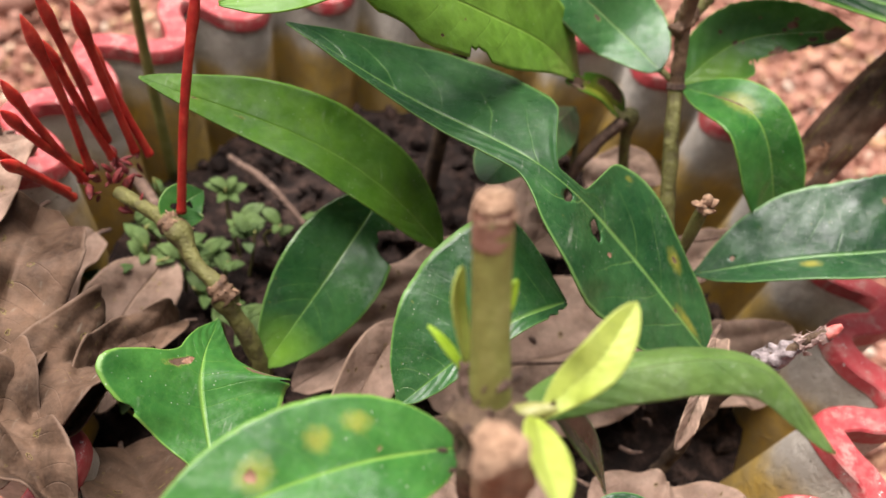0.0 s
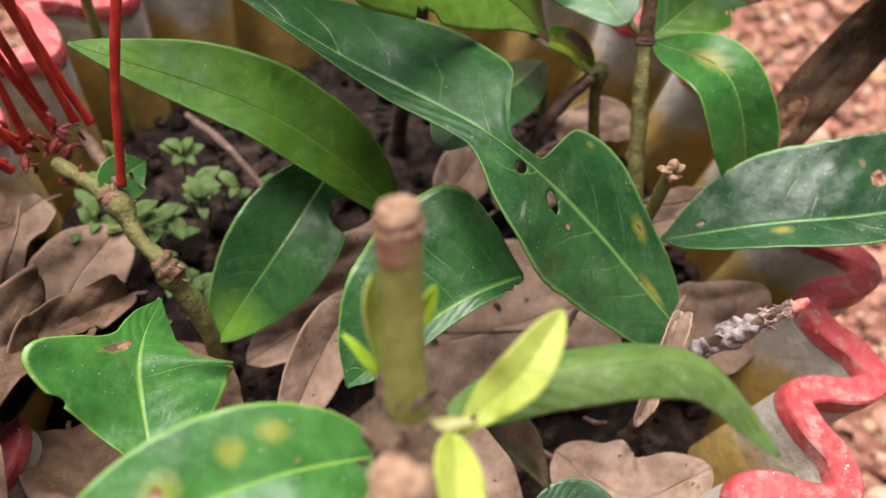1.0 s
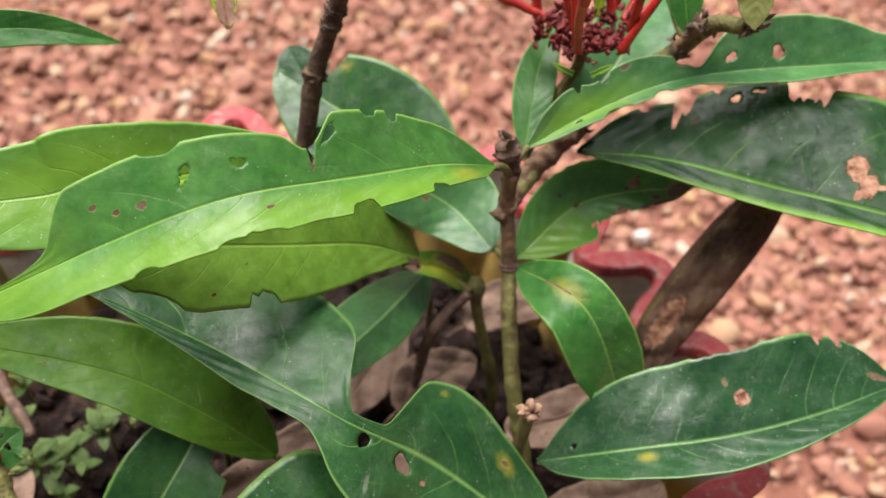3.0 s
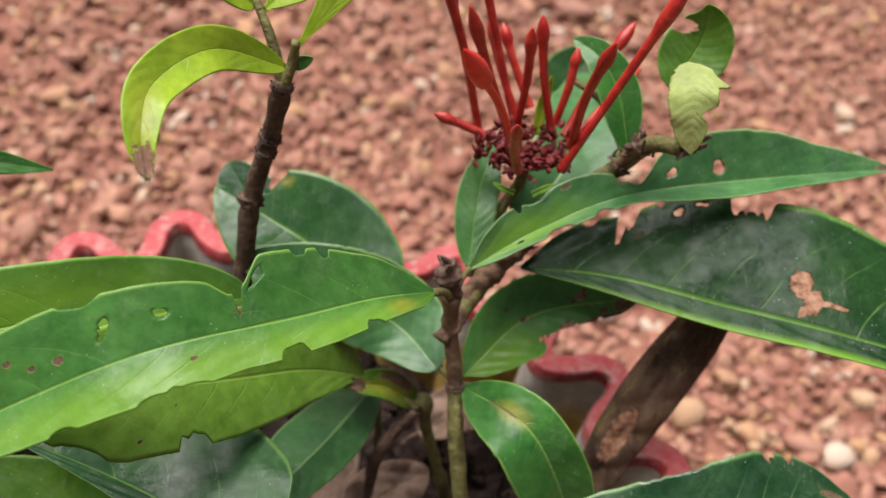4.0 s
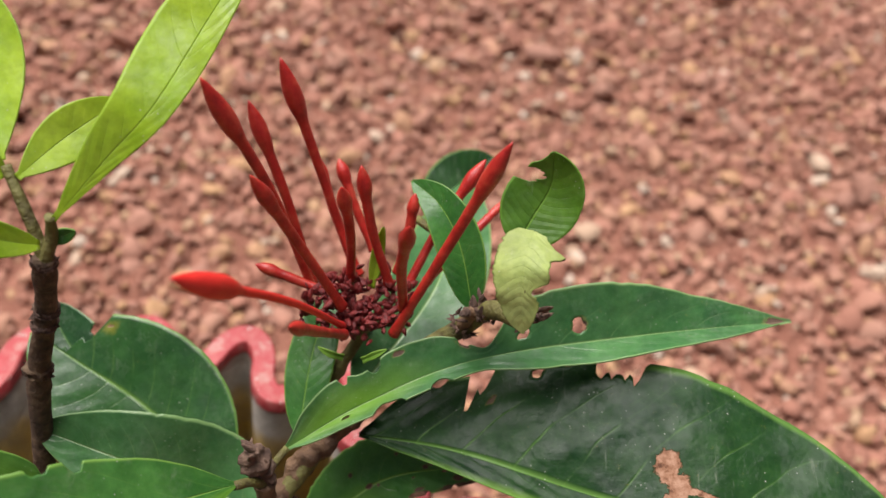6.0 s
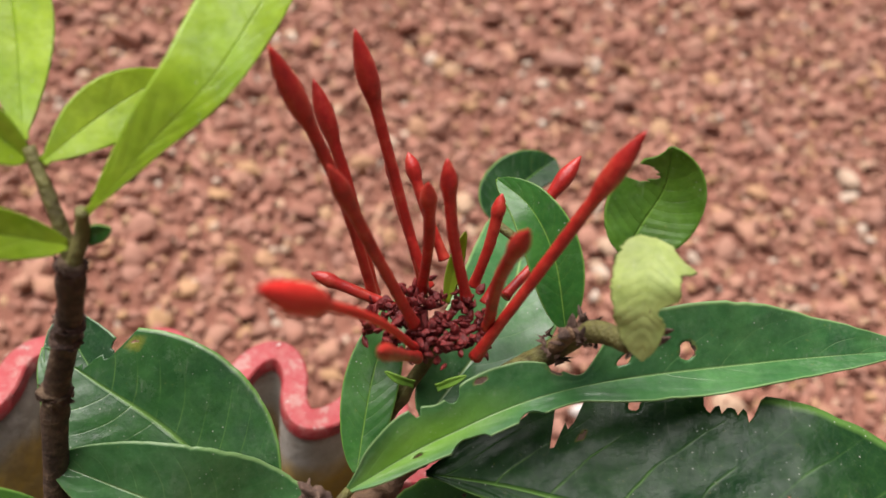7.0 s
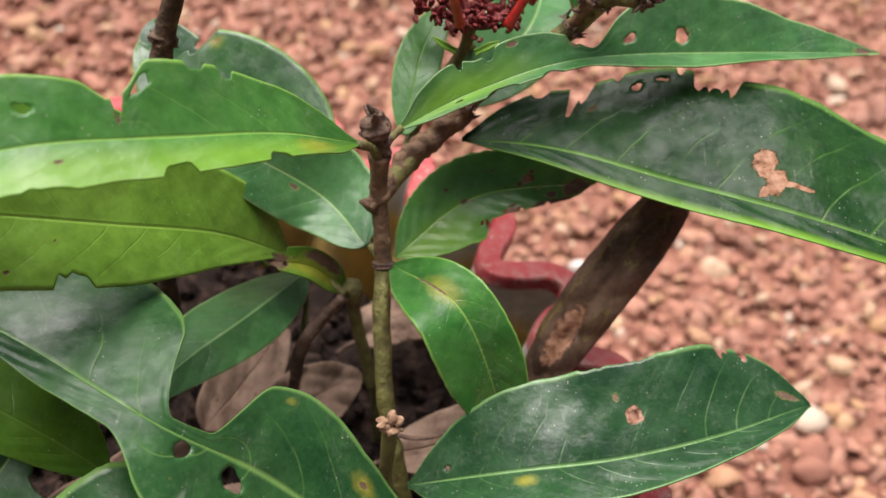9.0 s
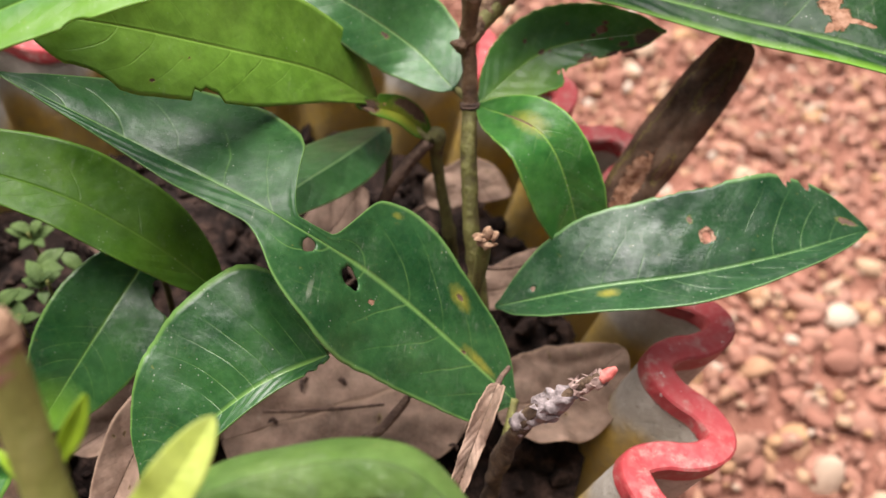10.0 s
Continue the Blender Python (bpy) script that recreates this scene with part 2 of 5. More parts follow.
LEAF_GALL = leaf_material("leaf_pale_back", (0.30, 0.39, 0.10), (0.43, 0.51, 0.18), (0.16, 0.20, 0.05), rough=0.5, trans=0.25, vein=0.12, relief=1.3, ribbed=0.10)
LEAF_DEAD = leaf_material("leaf_dead", (0.125, 0.080, 0.056), (0.31, 0.215, 0.158), (0.28, 0.19, 0.13), rough=0.75, trans=0.05, vein=0.4, glow=(0.3, 0.18, 0.1), specks=(0.02, 0.015, 0.012), dusty=0.03, relief=2.4, mottle=0.9)
LEAF_HUSK = leaf_material("leaf_husk", (0.030, 0.017, 0.010), (0.150, 0.092, 0.058), (0.15, 0.10, 0.07), rough=0.7, ribbed=0.12, trans=0.05, vein=0.4, glow=(0.3, 0.18, 0.1), specks=(0.02, 0.015, 0.012), dusty=0.03, relief=2.4, mottle=0.9)
NODE = plain_material("node_scar", [(0.3, (0.040, 0.022, 0.015)), (0.55, (0.11, 0.062, 0.040)), (0.75, (0.25, 0.17, 0.12))], 500.0, rough=0.8, depth=0.0012, fine=1200.0)
BROWN_STEM = plain_material("brown_stem", [(0.3, (0.07, 0.034, 0.016)), (0.5, (0.15, 0.082, 0.040)), (0.72, (0.27, 0.17, 0.09))], 230.0, rough=0.7, depth=0.0010, fine=900.0)
BARK = plain_material("bark", [(0.3, (0.028, 0.015, 0.008)), (0.5, (0.085, 0.050, 0.026)), (0.72, (0.20, 0.135, 0.075))], 260.0, rough=0.85, depth=0.0010, fine=900.0)
GREEN_STEM = plain_material("green_stem", [(0.3, (0.15, 0.140, 0.036)), (0.5, (0.22, 0.225, 0.056)), (0.75, (0.31, 0.30, 0.10))], 140.0, rough=0.5, fine=900.0, depth=0.00025)
OLIVE_STEM = plain_material("olive_stem", [(0.30, (0.066, 0.046, 0.018)), (0.48, (0.130, 0.122, 0.028)), (0.62, (0.175, 0.170, 0.042)), (0.75, (0.25, 0.23, 0.09))], 260.0, rough=0.65, fine=900.0, depth=0.0009)
SHOOT_TOP = plain_material("dried_shoot", [(0.3, (0.16, 0.07, 0.045)), (0.5, (0.26, 0.13, 0.085)), (0.75, (0.36, 0.22, 0.14))], 300.0, rough=0.7, fine=900.0, depth=0.0005)
CUT_WOOD = plain_material("cut_wood", [(0.3, (0.16, 0.085, 0.045)), (0.55, (0.36, 0.22, 0.13)), (0.75, (0.46, 0.32, 0.20))], 500.0, rough=0.85, fine=1200.0, depth=0.0008)
DRY = plain_material("dry_scale", [(0.3, (0.06, 0.032, 0.022)), (0.6, (0.17, 0.105, 0.07)), (0.8, (0.34, 0.26, 0.20))], 420.0, rough=0.85, fine=1200.0)
ASH = plain_material("ashen_scale", [(0.3, (0.10, 0.080, 0.074)), (0.5, (0.25, 0.205, 0.195)), (0.75, (0.46, 0.39, 0.38))], 420.0, rough=0.9, fine=1200.0)
TIP_BARK = plain_material("pinkish_bark", [(0.3, (0.13, 0.080, 0.066)), (0.5, (0.30, 0.20, 0.165)), (0.75, (0.50, 0.37, 0.32))], 420.0, rough=0.85, fine=1200.0)
RED_BUD = plain_material("red_petal", [(0.3, (0.24, 0.009, 0.007)), (0.5, (0.42, 0.020, 0.013)), (0.7, (0.52, 0.064, 0.034))], 210.0, rough=0.40, fine=900.0, depth=0.0002)
# brighter copy of red_petal, light painted in for the bud that faces up
RED_LIT = plain_material("lit_red_petal", [(0.3, (0.55, 0.012, 0.010)), (0.7, (0.75, 0.030, 0.020))], 210.0, rough=0.45, fine=900.0, depth=0.0001)
RED_CALYX = plain_material("dark_red_calyx", [(0.3, (0.06, 0.006, 0.006)), (0.55, (0.19, 0.015, 0.013)), (0.8, (0.34, 0.04, 0.03))], 500.0, rough=0.5, fine=1200.0)
PINK_TIP = plain_material("pink_tip", [(0.3, (0.55, 0.10, 0.08)), (0.7, (0.75, 0.25, 0.20))], 400.0, rough=0.6)
SOIL = plain_material("soil", [(0.3, (0.006, 0.004, 0.003)), (0.5, (0.020, 0.012, 0.009)), (0.75, (0.10, 0.060, 0.044))], 150.0, rough=0.95, depth=0.003, fine=600.0, spec=0.2)
EARTH = plain_material("red_earth", [(0.3, (0.17, 0.068, 0.045)), (0.55, (0.27, 0.12, 0.08)), (0.75, (0.38, 0.19, 0.13))], 60.0, rough=0.95, depth=0.006, fine=220.0, spec=0.2)
MOSS = leaf_material("moss_leaf", (0.05, 0.095, 0.025), (0.11, 0.17, 0.05), (0.14, 0.22, 0.07), rough=0.6, trans=0.2, vein=0.1)
WHITE_STONE = plain_material("white_stone", [(0.3, (0.42, 0.38, 0.34)), (0.7, (0.72, 0.68, 0.62))], 150.0, rough=0.8)
STONE_ONE = stone_material("laterite_pebble", "object")
STONE_ALL = stone_material("laterite_gravel", "island")


def pot_wall_material(name, level, white, grimy):
    """Whitewashed cement, a yellow wash below the given level, grime and dark specks."""
    m, nt, b = material(name)
    z = node(nt, "SeparateXYZ", node(nt, "TexCoord").outputs["Object"]).outputs[2]
    n1 = noise_tex(nt, 45.0, 5.0)
    lvl = node(nt, "Math", z, node(nt, "Math", n1, 0.03, op='MULTIPLY').outputs[0], op='ADD').outputs[0]
    ym = ramp(nt, lvl, [(level, (1, 1, 1)), (level + 0.008, (0, 0, 0))])
    col = mixc(nt, ym, white, mixc(nt, noise_tex(nt, 160.0, 4.0), (0.42, 0.25, 0.03), (0.58, 0.39, 0.07)))
    grime = ramp(nt, noise_tex(nt, 130.0, 6.0, rough=0.7), [(0.42, (1, 1, 1)), (0.68, (0, 0, 0))])
    col = mixc(nt, node(nt, "Math", grime, grimy, op='MULTIPLY').outputs[0], col, (0.20, 0.165, 0.12))
    spot = ramp(nt, noise_tex(nt, 900.0, 3.0), [(0.66, (0, 0, 0)), (0.72, (1, 1, 1))])
    col = mixc(nt, node(nt, "Math", spot, 0.6, op='MULTIPLY').outputs[0], col, (0.06, 0.05, 0.04))
    nt.links.new(col, b.inputs["Base Color"])
    b.inputs["Roughness"].default_value = 0.8
    bump(nt, grime, 0.5, 0.0008, b)
    return m


def red_paint_material():
    m, nt, b = material("worn_red_paint")
    coarse = noise_tex(nt, 110.0, 7.0, rough=0.75)
    wear = ramp(nt, coarse, [(0.53, (0, 0, 0)), (0.62, (1, 1, 1))])
    col = mixc(nt, noise_tex(nt, 50.0, 4.0), (0.24, 0.022, 0.024), (0.36, 0.048, 0.050))
    col = mixc(nt, node(nt, "Math", ramp(nt, noise_tex(nt, 300.0, 5.0), [(0.45, (0, 0, 0)), (0.7, (1, 1, 1))]), 0.35, op='MULTIPLY').outputs[0], col, (0.36, 0.17, 0.14))
    col = mixc(nt, node(nt, "Math", wear, 0.55, op='MULTIPLY').outputs[0], col, (0.34, 0.23, 0.19))
    chip = ramp(nt, noise_tex(nt, 360.0, 6.0, rough=0.75), [(0.635, (0, 0, 0)), (0.655, (1, 1, 1))])
    col = mixc(nt, chip, col, (0.52, 0.47, 0.42))
    nt.links.new(col, b.inputs["Base Color"])
    b.inputs["Roughness"].default_value = 0.55
    b.inputs["Specular IOR Level"].default_value = 0.35
    bump(nt, node(nt, "Math", noise_tex(nt, 260.0, 5.0), node(nt, "Math", chip, -0.6, op='MULTIPLY').outputs[0], op='ADD').outputs[0], 0.6, 0.0009, b)
    return m


GRIMY = pot_wall_material("stained_cement", 0.190, (0.50, 0.46, 0.39), 0.45)
POT_WALL, POT_RED = pot_wall_material("whitewashed_cement", 0.178, (0.52, 0.49, 0.43), 0.55), red_paint_material()


# ---- builders ----
def mesh_object(name, verts, faces, mats, parent=None, label="", smooth=True, mat_index=None, me=None):
    if me is None:
        me = bpy.data.meshes.new(name)
        me.from_pydata([tuple(v) for v in verts], [], faces)
        for m in mats:
            me.materials.append(m)
        if mat_index is not None:
            me.polygons.foreach_set("material_index", np.asarray(mat_index, dtype=np.int32))
        me.polygons.foreach_set("use_smooth", np.full(len(me.polygons), smooth))
        me.update()
    ob = new(name, me)
    if parent is not None:
        ob.parent = parent
        ob.matrix_parent_inverse = parent.matrix_basis.inverted()
    if label:
        tagged(ob, label)
    return ob


def thing(name, at, label, category, group="", kind=""):
    ob = new(name)
    ob.empty_display_size = 0.01
    ob.location = at
    return tagged(ob, label, category, group, kind)


def spline(points, n):
    """Catmull-Rom through the points, n samples, about evenly spaced."""
    p = np.array(points, float)
    p = np.vstack([2 * p[0] - p[1], p, 2 * p[-1] - p[-2]])
    raw = []
    for i in range(1, len(p) - 2):
        t = np.linspace(0, 1, 24, endpoint=i == len(p) - 3)[:, None]
        a, b, c, d = p[i - 1:i + 3]
        raw.append(0.5 * (2 * b + (c - a) * t + (2 * a - 5 * b + 4 * c - d) * t ** 2 + (3 * b - a - 3 * c + d) * t ** 3))
    raw = np.vstack(raw)
    s = np.r_[0, np.cumsum(np.linalg.norm(np.diff(raw, axis=0), axis=1))]
    q = np.linspace(0, s[-1], n)
    return np.stack([np.interp(q, s, raw[:, k]) for k in range(3)], 1)


def unit(v):
    return v / np.maximum(np.linalg.norm(v, axis=-1, keepdims=True), 1e-9)


VIEWER = np.array((0.10, 0.11, 0.41))
UP = np.array((0.0, 0.0, 1.0))


def leaf(parent, ctrl, w, mat, back=None, face=(0.5, 0.5), fold=14, shape=(0.85, 0.8), table=None, bites=(), holes=(), stains_and_light=(),
         wave=0.0, curl=0.0, label="", name="leaf", nu=76, nv=26, thick=0.0004, seed=0, ragged=0.004, crumple=0.0):
    """One leaf on its midrib's points. w: half width; face: how far the blade turns from level to the viewer at base
    and tip;
    fold: degrees by which both halves rise; table: rows of (u, left, right) half widths in place of w and shape;
    bites: (side, u, reach, depth); holes: (u, v, ru, rv); staining and painted light in rows of (kind, u, v, ru, rv)."""
    rng = np.random.default_rng(seed + 17)
    if holes:
        nu, nv = max(nu, 170), max(nv, 56)
    c = spline(ctrl, nu)
    u = np.linspace(0, 1, nu)
    t = unit(np.gradient(c, axis=0))
    f = np.interp(u, np.linspace(0, 1, len(face)), face)[:, None]
    hint = unit((1 - f) * UP + f * unit(VIEWER - c))
    side = unit(np.cross(hint, t))
    up = unit(np.cross(t, side))
    if table:
        tu, tl, tr = np.array(table, float).T
        wid = {1: np.interp(u, tu, tl), -1: np.interp(u, tu, tr)}
        for k in wid:
            h = max(1, nu // 36)
            wid[k] = np.convolve(np.pad(wid[k], h, mode="edge"), np.ones(2 * h + 1) / (2 * h + 1), "valid")
            wid[k][0] = wid[k][-1] = 0.0003
    else:
        s = np.sin(np.pi * np.clip(u, 0, 1) ** shape[0]) ** shape[1]
        wl, wr = w if isinstance(w, tuple) else (w, w)
        s = np.maximum(s, 0.0008 / max(wl, wr) * (1 - u))
        wid = {1: wl * s, -1: wr * s}
    jag = np.interp(u, np.linspace(0, 1, 90), rng.normal(size=90))
    cut = {1: np.ones(nu), -1: np.ones(nu)}
    for sd, uc, ru, depth in bites:
        d = np.clip(1 - ((u - uc) / ru) ** 2, 0, 1) ** 0.4
        cut[sd] = np.minimum(cut[sd], 1 - np.clip(depth * d * (1 + 0.14 * jag), 0, 0.97))
    v = np.linspace(-1, 1, nv + 1)
    len_c = np.linalg.norm(np.diff(c, axis=0), axis=1).sum()
    crease = [(rng.uniform(60, 240) * rng.choice((-1, 1)), rng.uniform(120, 420), rng.uniform(0, 6.28), rng.uniform(0.3, 1.0)) for _ in range(6)]
    ph = rng.uniform(0, 6.28, 3)
    verts, uvs = [], []
    edge_n = {k: 1 + ragged * np.interp(u, np.linspace(0, 1, 60), rng.normal(size=60)) for k in (1, -1)}
    nat = max(wid[1].max(), wid[-1].max())
    for j, vv in enumerate(v):
        k = 1 if vv >= 0 else -1
        a = abs(vv)
        ww = wid[k] * cut[k] * np.where(a > 0.8, edge_n[k], 1.0)
        off = a * ww
        ang = radians(fold)
        rise = off * np.sin(ang) - curl * off ** 2 / max(nat, 1e-4)
        rise = rise + wave * nat * (off / nat) * np.sin(u * 11 + ph[0] + (1.7 if k > 0 else 0)) + 0.35 * wave * nat * (off / nat) * np.sin(u * 27 + ph[1])
        if crumple:
            along = u * len_c
            for fx, fy, p0, am in crease:
                rise = rise + crumple * am * np.abs(np.sin(along * fx + k * off * fy + p0))
        # the blade swells a little between the side veins
        rise = rise + 0.00007 * np.sin((u * 9.5 - (a * cut[k]) ** 1.35 * 1.9) * 2 * np.pi) * np.sin(np.pi * a) * min(1.0, nat / 0.018) ** 2
        verts.append(c + side * (k * off * np.cos(ang))[:, None] + up * rise[:, None])
        uvs.append(np.stack([u, 0.5 + 0.5 * k * a * cut[k]], 1))
    top = np.stack(verts, 1)
    uvm = np.stack(uvs, 1)
    nrm = unit(np.cross(np.gradient(top, axis=0), np.gradient(top, axis=1)))
    sign = np.sign((nrm * up[:, None]).sum(-1, keepdims=True).mean())
    low = top - nrm * sign * thick
    nvv = nv + 1
    keep = np.ones((nu - 1, nv), bool)
    uc = (uvm[:-1, :-1] + uvm[1:, 1:]) / 2
    top0, low0 = top.copy(), low.copy()
    for hu, hv, ru, rv in holes:
        dx, dy = (uc[..., 0] - hu) / ru, ((uc[..., 1] - 0.5) * 2 - hv) / rv
        outline = lambda an: 1 + 0.14 * np.sin(2 * an + hu * 40) + 0.10 * np.sin(3 * an + hv * 30) + 0.06 * np.sin(5 * an + hu * 70)
        gone = np.hypot(dx, dy) < outline(np.arctan2(dy, dx))
        keep &= ~gone
        # corners on the border slide onto the hole's outline
        pad = np.pad(gone, 1)
        quad = np.stack([pad[:-1, :-1], pad[1:, :-1], pad[:-1, 1:], pad[1:, 1:]]).sum(0)
        bi, bj = np.nonzero((quad > 0) & (quad < 4))
        for i, j in zip(bi, bj):
            if 0 < i < nu - 1 and 0 < j < nv:
                ex, ey = (uvm[i, j, 0] - hu) / ru, ((uvm[i, j, 1] - 0.5) * 2 - hv) / rv
                far = math.hypot(ex, ey)
                k = np.clip(outline(math.atan2(ey, ex)) / max(far, 1e-6), 0.6, 1.6) - 1
                a = k * ex * ru / (u[1] - u[0])
                c2 = k * ey * rv * 0.5 / max((uvm[i, j + 1, 1] - uvm[i, j - 1, 1]) / 2, 1e-6)
                a, c2 = np.clip(a, -0.95, 0.95), np.clip(c2, -0.95, 0.95)
                d = a * (top0[i + 1, j] - top0[i - 1, j]) / 2 + c2 * (top0[i, j + 1] - top0[i, j - 1]) / 2
                top[i, j] = top0[i, j] + d
                low[i, j] = low0[i, j] + d
    faces, mi = [], []
    n0 = nu * nvv
    cnt = {}
    flip = sign < 0
    for i, j in zip(*np.nonzero(keep)):
        a, b, d, e = i * nvv + j, (i + 1) * nvv + j, (i + 1) * nvv + j + 1, i * nvv + j + 1
        q = (a, b, d, e) if not flip else (a, e, d, b)
        faces.append(q)
        mi.append(0)
        faces.append(tuple(x + n0 for x in q[::-1]))
        mi.append(1)
        for x, y in zip(q, q[1:] + q[:1]):
            cnt[(x, y)] = 1
    for x, y in list(cnt):
        if (y, x) not in cnt:
            faces.append((y, x, x + n0, y + n0))
            mi.append(0)
    allv = np.vstack([top.reshape(-1, 3), low.reshape(-1, 3)])
    ob = mesh_object(name, allv, faces, [mat, back or LEAF_BACK], parent, label, mat_index=mi)
    me = ob.data
    uvflat = np.vstack([uvm.reshape(-1, 2)] * 2)
    li = np.zeros(len(me.loops), np.int32)
    me.loops.foreach_get("vertex_index", li)
    lay = me.uv_layers.new(name="UVMap")
    lay.data.foreach_set("uv", uvflat[li].astype(np.float32).ravel())
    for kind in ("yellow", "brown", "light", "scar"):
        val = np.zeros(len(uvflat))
        for kd, su, sv, ru, rv in stains_and_light:
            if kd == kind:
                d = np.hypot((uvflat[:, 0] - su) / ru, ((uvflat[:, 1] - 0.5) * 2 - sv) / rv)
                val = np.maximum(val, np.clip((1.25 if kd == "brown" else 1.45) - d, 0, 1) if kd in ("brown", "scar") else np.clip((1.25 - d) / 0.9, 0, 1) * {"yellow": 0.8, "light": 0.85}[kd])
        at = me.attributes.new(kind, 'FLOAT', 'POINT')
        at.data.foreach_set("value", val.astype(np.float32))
    return ob


def tube(name, parent, points, radii, mat, rings=(), n=48, m=12, label="", seed=0, rough=0.06, caps=True):
    """A stem along the points; rings: (u, reach, swell) for nodes and scars."""
    rng = np.random.default_rng(seed + 5)
    c = spline(points, n)
    u = np.linspace(0, 1, n)
    r = np.interp(u, np.linspace(0, 1, len(radii)), radii)
    for ru, reach, swell in rings:
        r = r * (1 + swell * np.exp(-((u - ru) / reach) ** 2))
    t = unit(np.gradient(c, axis=0))
    ref = np.array((0.3, 0.9, 0.1)) if abs(t[0][2]) > 0.8 else UP
    s = unit(np.cross(t, ref))
    b = np.cross(t, s)
    an = np.linspace(0, 2 * np.pi, m, endpoint=False)
    k = 1 + rough * rng.normal(size=(n, m))
    for _ in range(3):
        k = (k + np.roll(k, 1, 1) + np.vstack([k[1:], k[-1:]]) + np.vstack([k[:1], k[:-1]])) / 4
    k = 1 + (k - 1) * 2.2
    p = c[:, None] + (r[:, None] * k)[..., None] * (np.cos(an)[None, :, None] * s[:, None] + np.sin(an)[None, :, None] * b[:, None])
    verts = p.reshape(-1, 3)
    faces = [(i * m + j, i * m + (j + 1) % m, (i + 1) * m + (j + 1) % m, (i + 1) * m + j) for i in range(n - 1) for j in range(m)]
    if caps:
        faces += [tuple(range(m))[::-1], tuple((n - 1) * m + j for j in range(m))]
    return mesh_object(name, verts, faces, [mat], parent, label)


def bud(parent, tip, base, head, name="bud", mat=None, stalk=0.00112, bend=0.0, label=""):
    """A closed ixora flower: slender tube, slight neck, oval pointed head."""
    tip, base = np.array(tip), np.array(base)
    side = np.array((math.sin(tip[0] * 3000), math.cos(tip[1] * 3000), 0.0)) * 0.025 * np.linalg.norm(tip - base)
    mid = (tip + base) / 2 + np.array((0, 0, 1)) * bend * np.linalg.norm(tip - base) + side
    u = np.linspace(0, 1, 41)
    prof = np.interp(u, (0, 0.06, 0.3, 0.6, 0.70, 0.74, 0.78, 0.83, 0.88, 0.93, 0.97, 1), (stalk * 1.25, stalk, stalk * 0.95, stalk * 1.05, stalk * 1.06, stalk * 1.1, head * 0.86, head, head * 0.94, head * 0.70, head * 0.38, 0.0001))
    return tube(name, parent, [base, mid, tip], list(prof), mat or RED_BUD, n=56, m=12, rough=0.035, label=label, seed=int(abs(tip[0]) * 1e5))


def scales(parent, at, count, size, spread, mat, seed, name="calyx", axis=(0, 0, 1), label="", fat=0.42):
    """A tuft of small pointed calyces, one mesh."""
    rng = np.random.default_rng(seed)
    verts, faces = [], []
    ax = unit(np.array(axis, float))
    for _ in range(count):
        o = np.array(at) + rng.normal(size=3) * np.array(spread)
        d = unit(ax * rng.uniform(0.2, 1.0) + rng.normal(size=3) * 0.7)
        s = unit(np.cross(d, rng.normal(size=3)))
        b = np.cross(d, s)
        L = size * rng.uniform(0.7, 1.4)
        k0 = len(verts)
        prof = ((0.0, 0.3), (0.3, 0.6), (0.6, 0.5), (0.85, 0.28), (1.0, 0.04))
        for h, q in prof:
            for a in range(6):
                ang = a * math.pi / 3
                verts.append(o + d * L * h + (s * math.cos(ang) + b * 0.55 * math.sin(ang)) * L * q * fat)
        for i in range(len(prof) - 1):
            for a in range(6):
                faces.append((k0 + i * 6 + a, k0 + i * 6 + (a + 1) % 6, k0 + (i + 1) * 6 + (a + 1) % 6, k0 + (i + 1) * 6 + a))
        faces.append(tuple(k0 + (len(prof) - 1) * 6 + a for a in range(6)))
    return tagged(mesh_object(name, verts, faces, [mat], parent, label), kind="stuff")


def flakes(parent, at, along, r, count, seed, mat=None, size=0.0022):
    """A ring of dry papery flakes standing off the stem at a node, one mesh."""
    rng = np.random.default_rng(seed)
    ax = unit(np.array(along, float))
    s = unit(np.cross(ax, (0.3, 0.9, 0.1)))
    b = np.cross(ax, s)
    verts, faces = [], []
    for i in range(count):
        a = 6.283 * (i + rng.uniform(-0.4, 0.4)) / count
        d = s * math.cos(a) + b * math.sin(a)
        e = np.cross(ax, d)
        o = np.array(at) + d * r * rng.uniform(0.85, 1.05) + ax * rng.normal() * 0.0004
        L, w = size * rng.uniform(0.4, 1.2), size * rng.uniform(0.25, 0.5)
        tip = o + unit(d * rng.uniform(0.1, 0.8) + ax * rng.choice((1.0, 1.0, -0.6)) + e * rng.normal() * 0.3) * L
        k = len(verts)
        verts += [o - e * w, o + e * w, o + d * w * 0.7 - ax * w * 0.5, tip, o - d * w * 0.4]
        faces += [(k, k + 2, k + 3), (k + 2, k + 1, k + 3), (k + 1, k + 4, k + 3), (k + 4, k, k + 3)]
    return tagged(mesh_object("bud_scale", verts, faces, [mat or NODE], parent, "dry brown bud scales", smooth=False), kind="stuff")


# ---- pot ----
PC, PR, PA, PN, PP = np.array((0.0482, 0.2061)), 0.1244, 0.0093, 23, 6.98
pot = thing("flower_pot", (PC[0], PC[1], 0.0), "round scalloped cement pot, whitewashed, with a worn red rim", "flower pot")


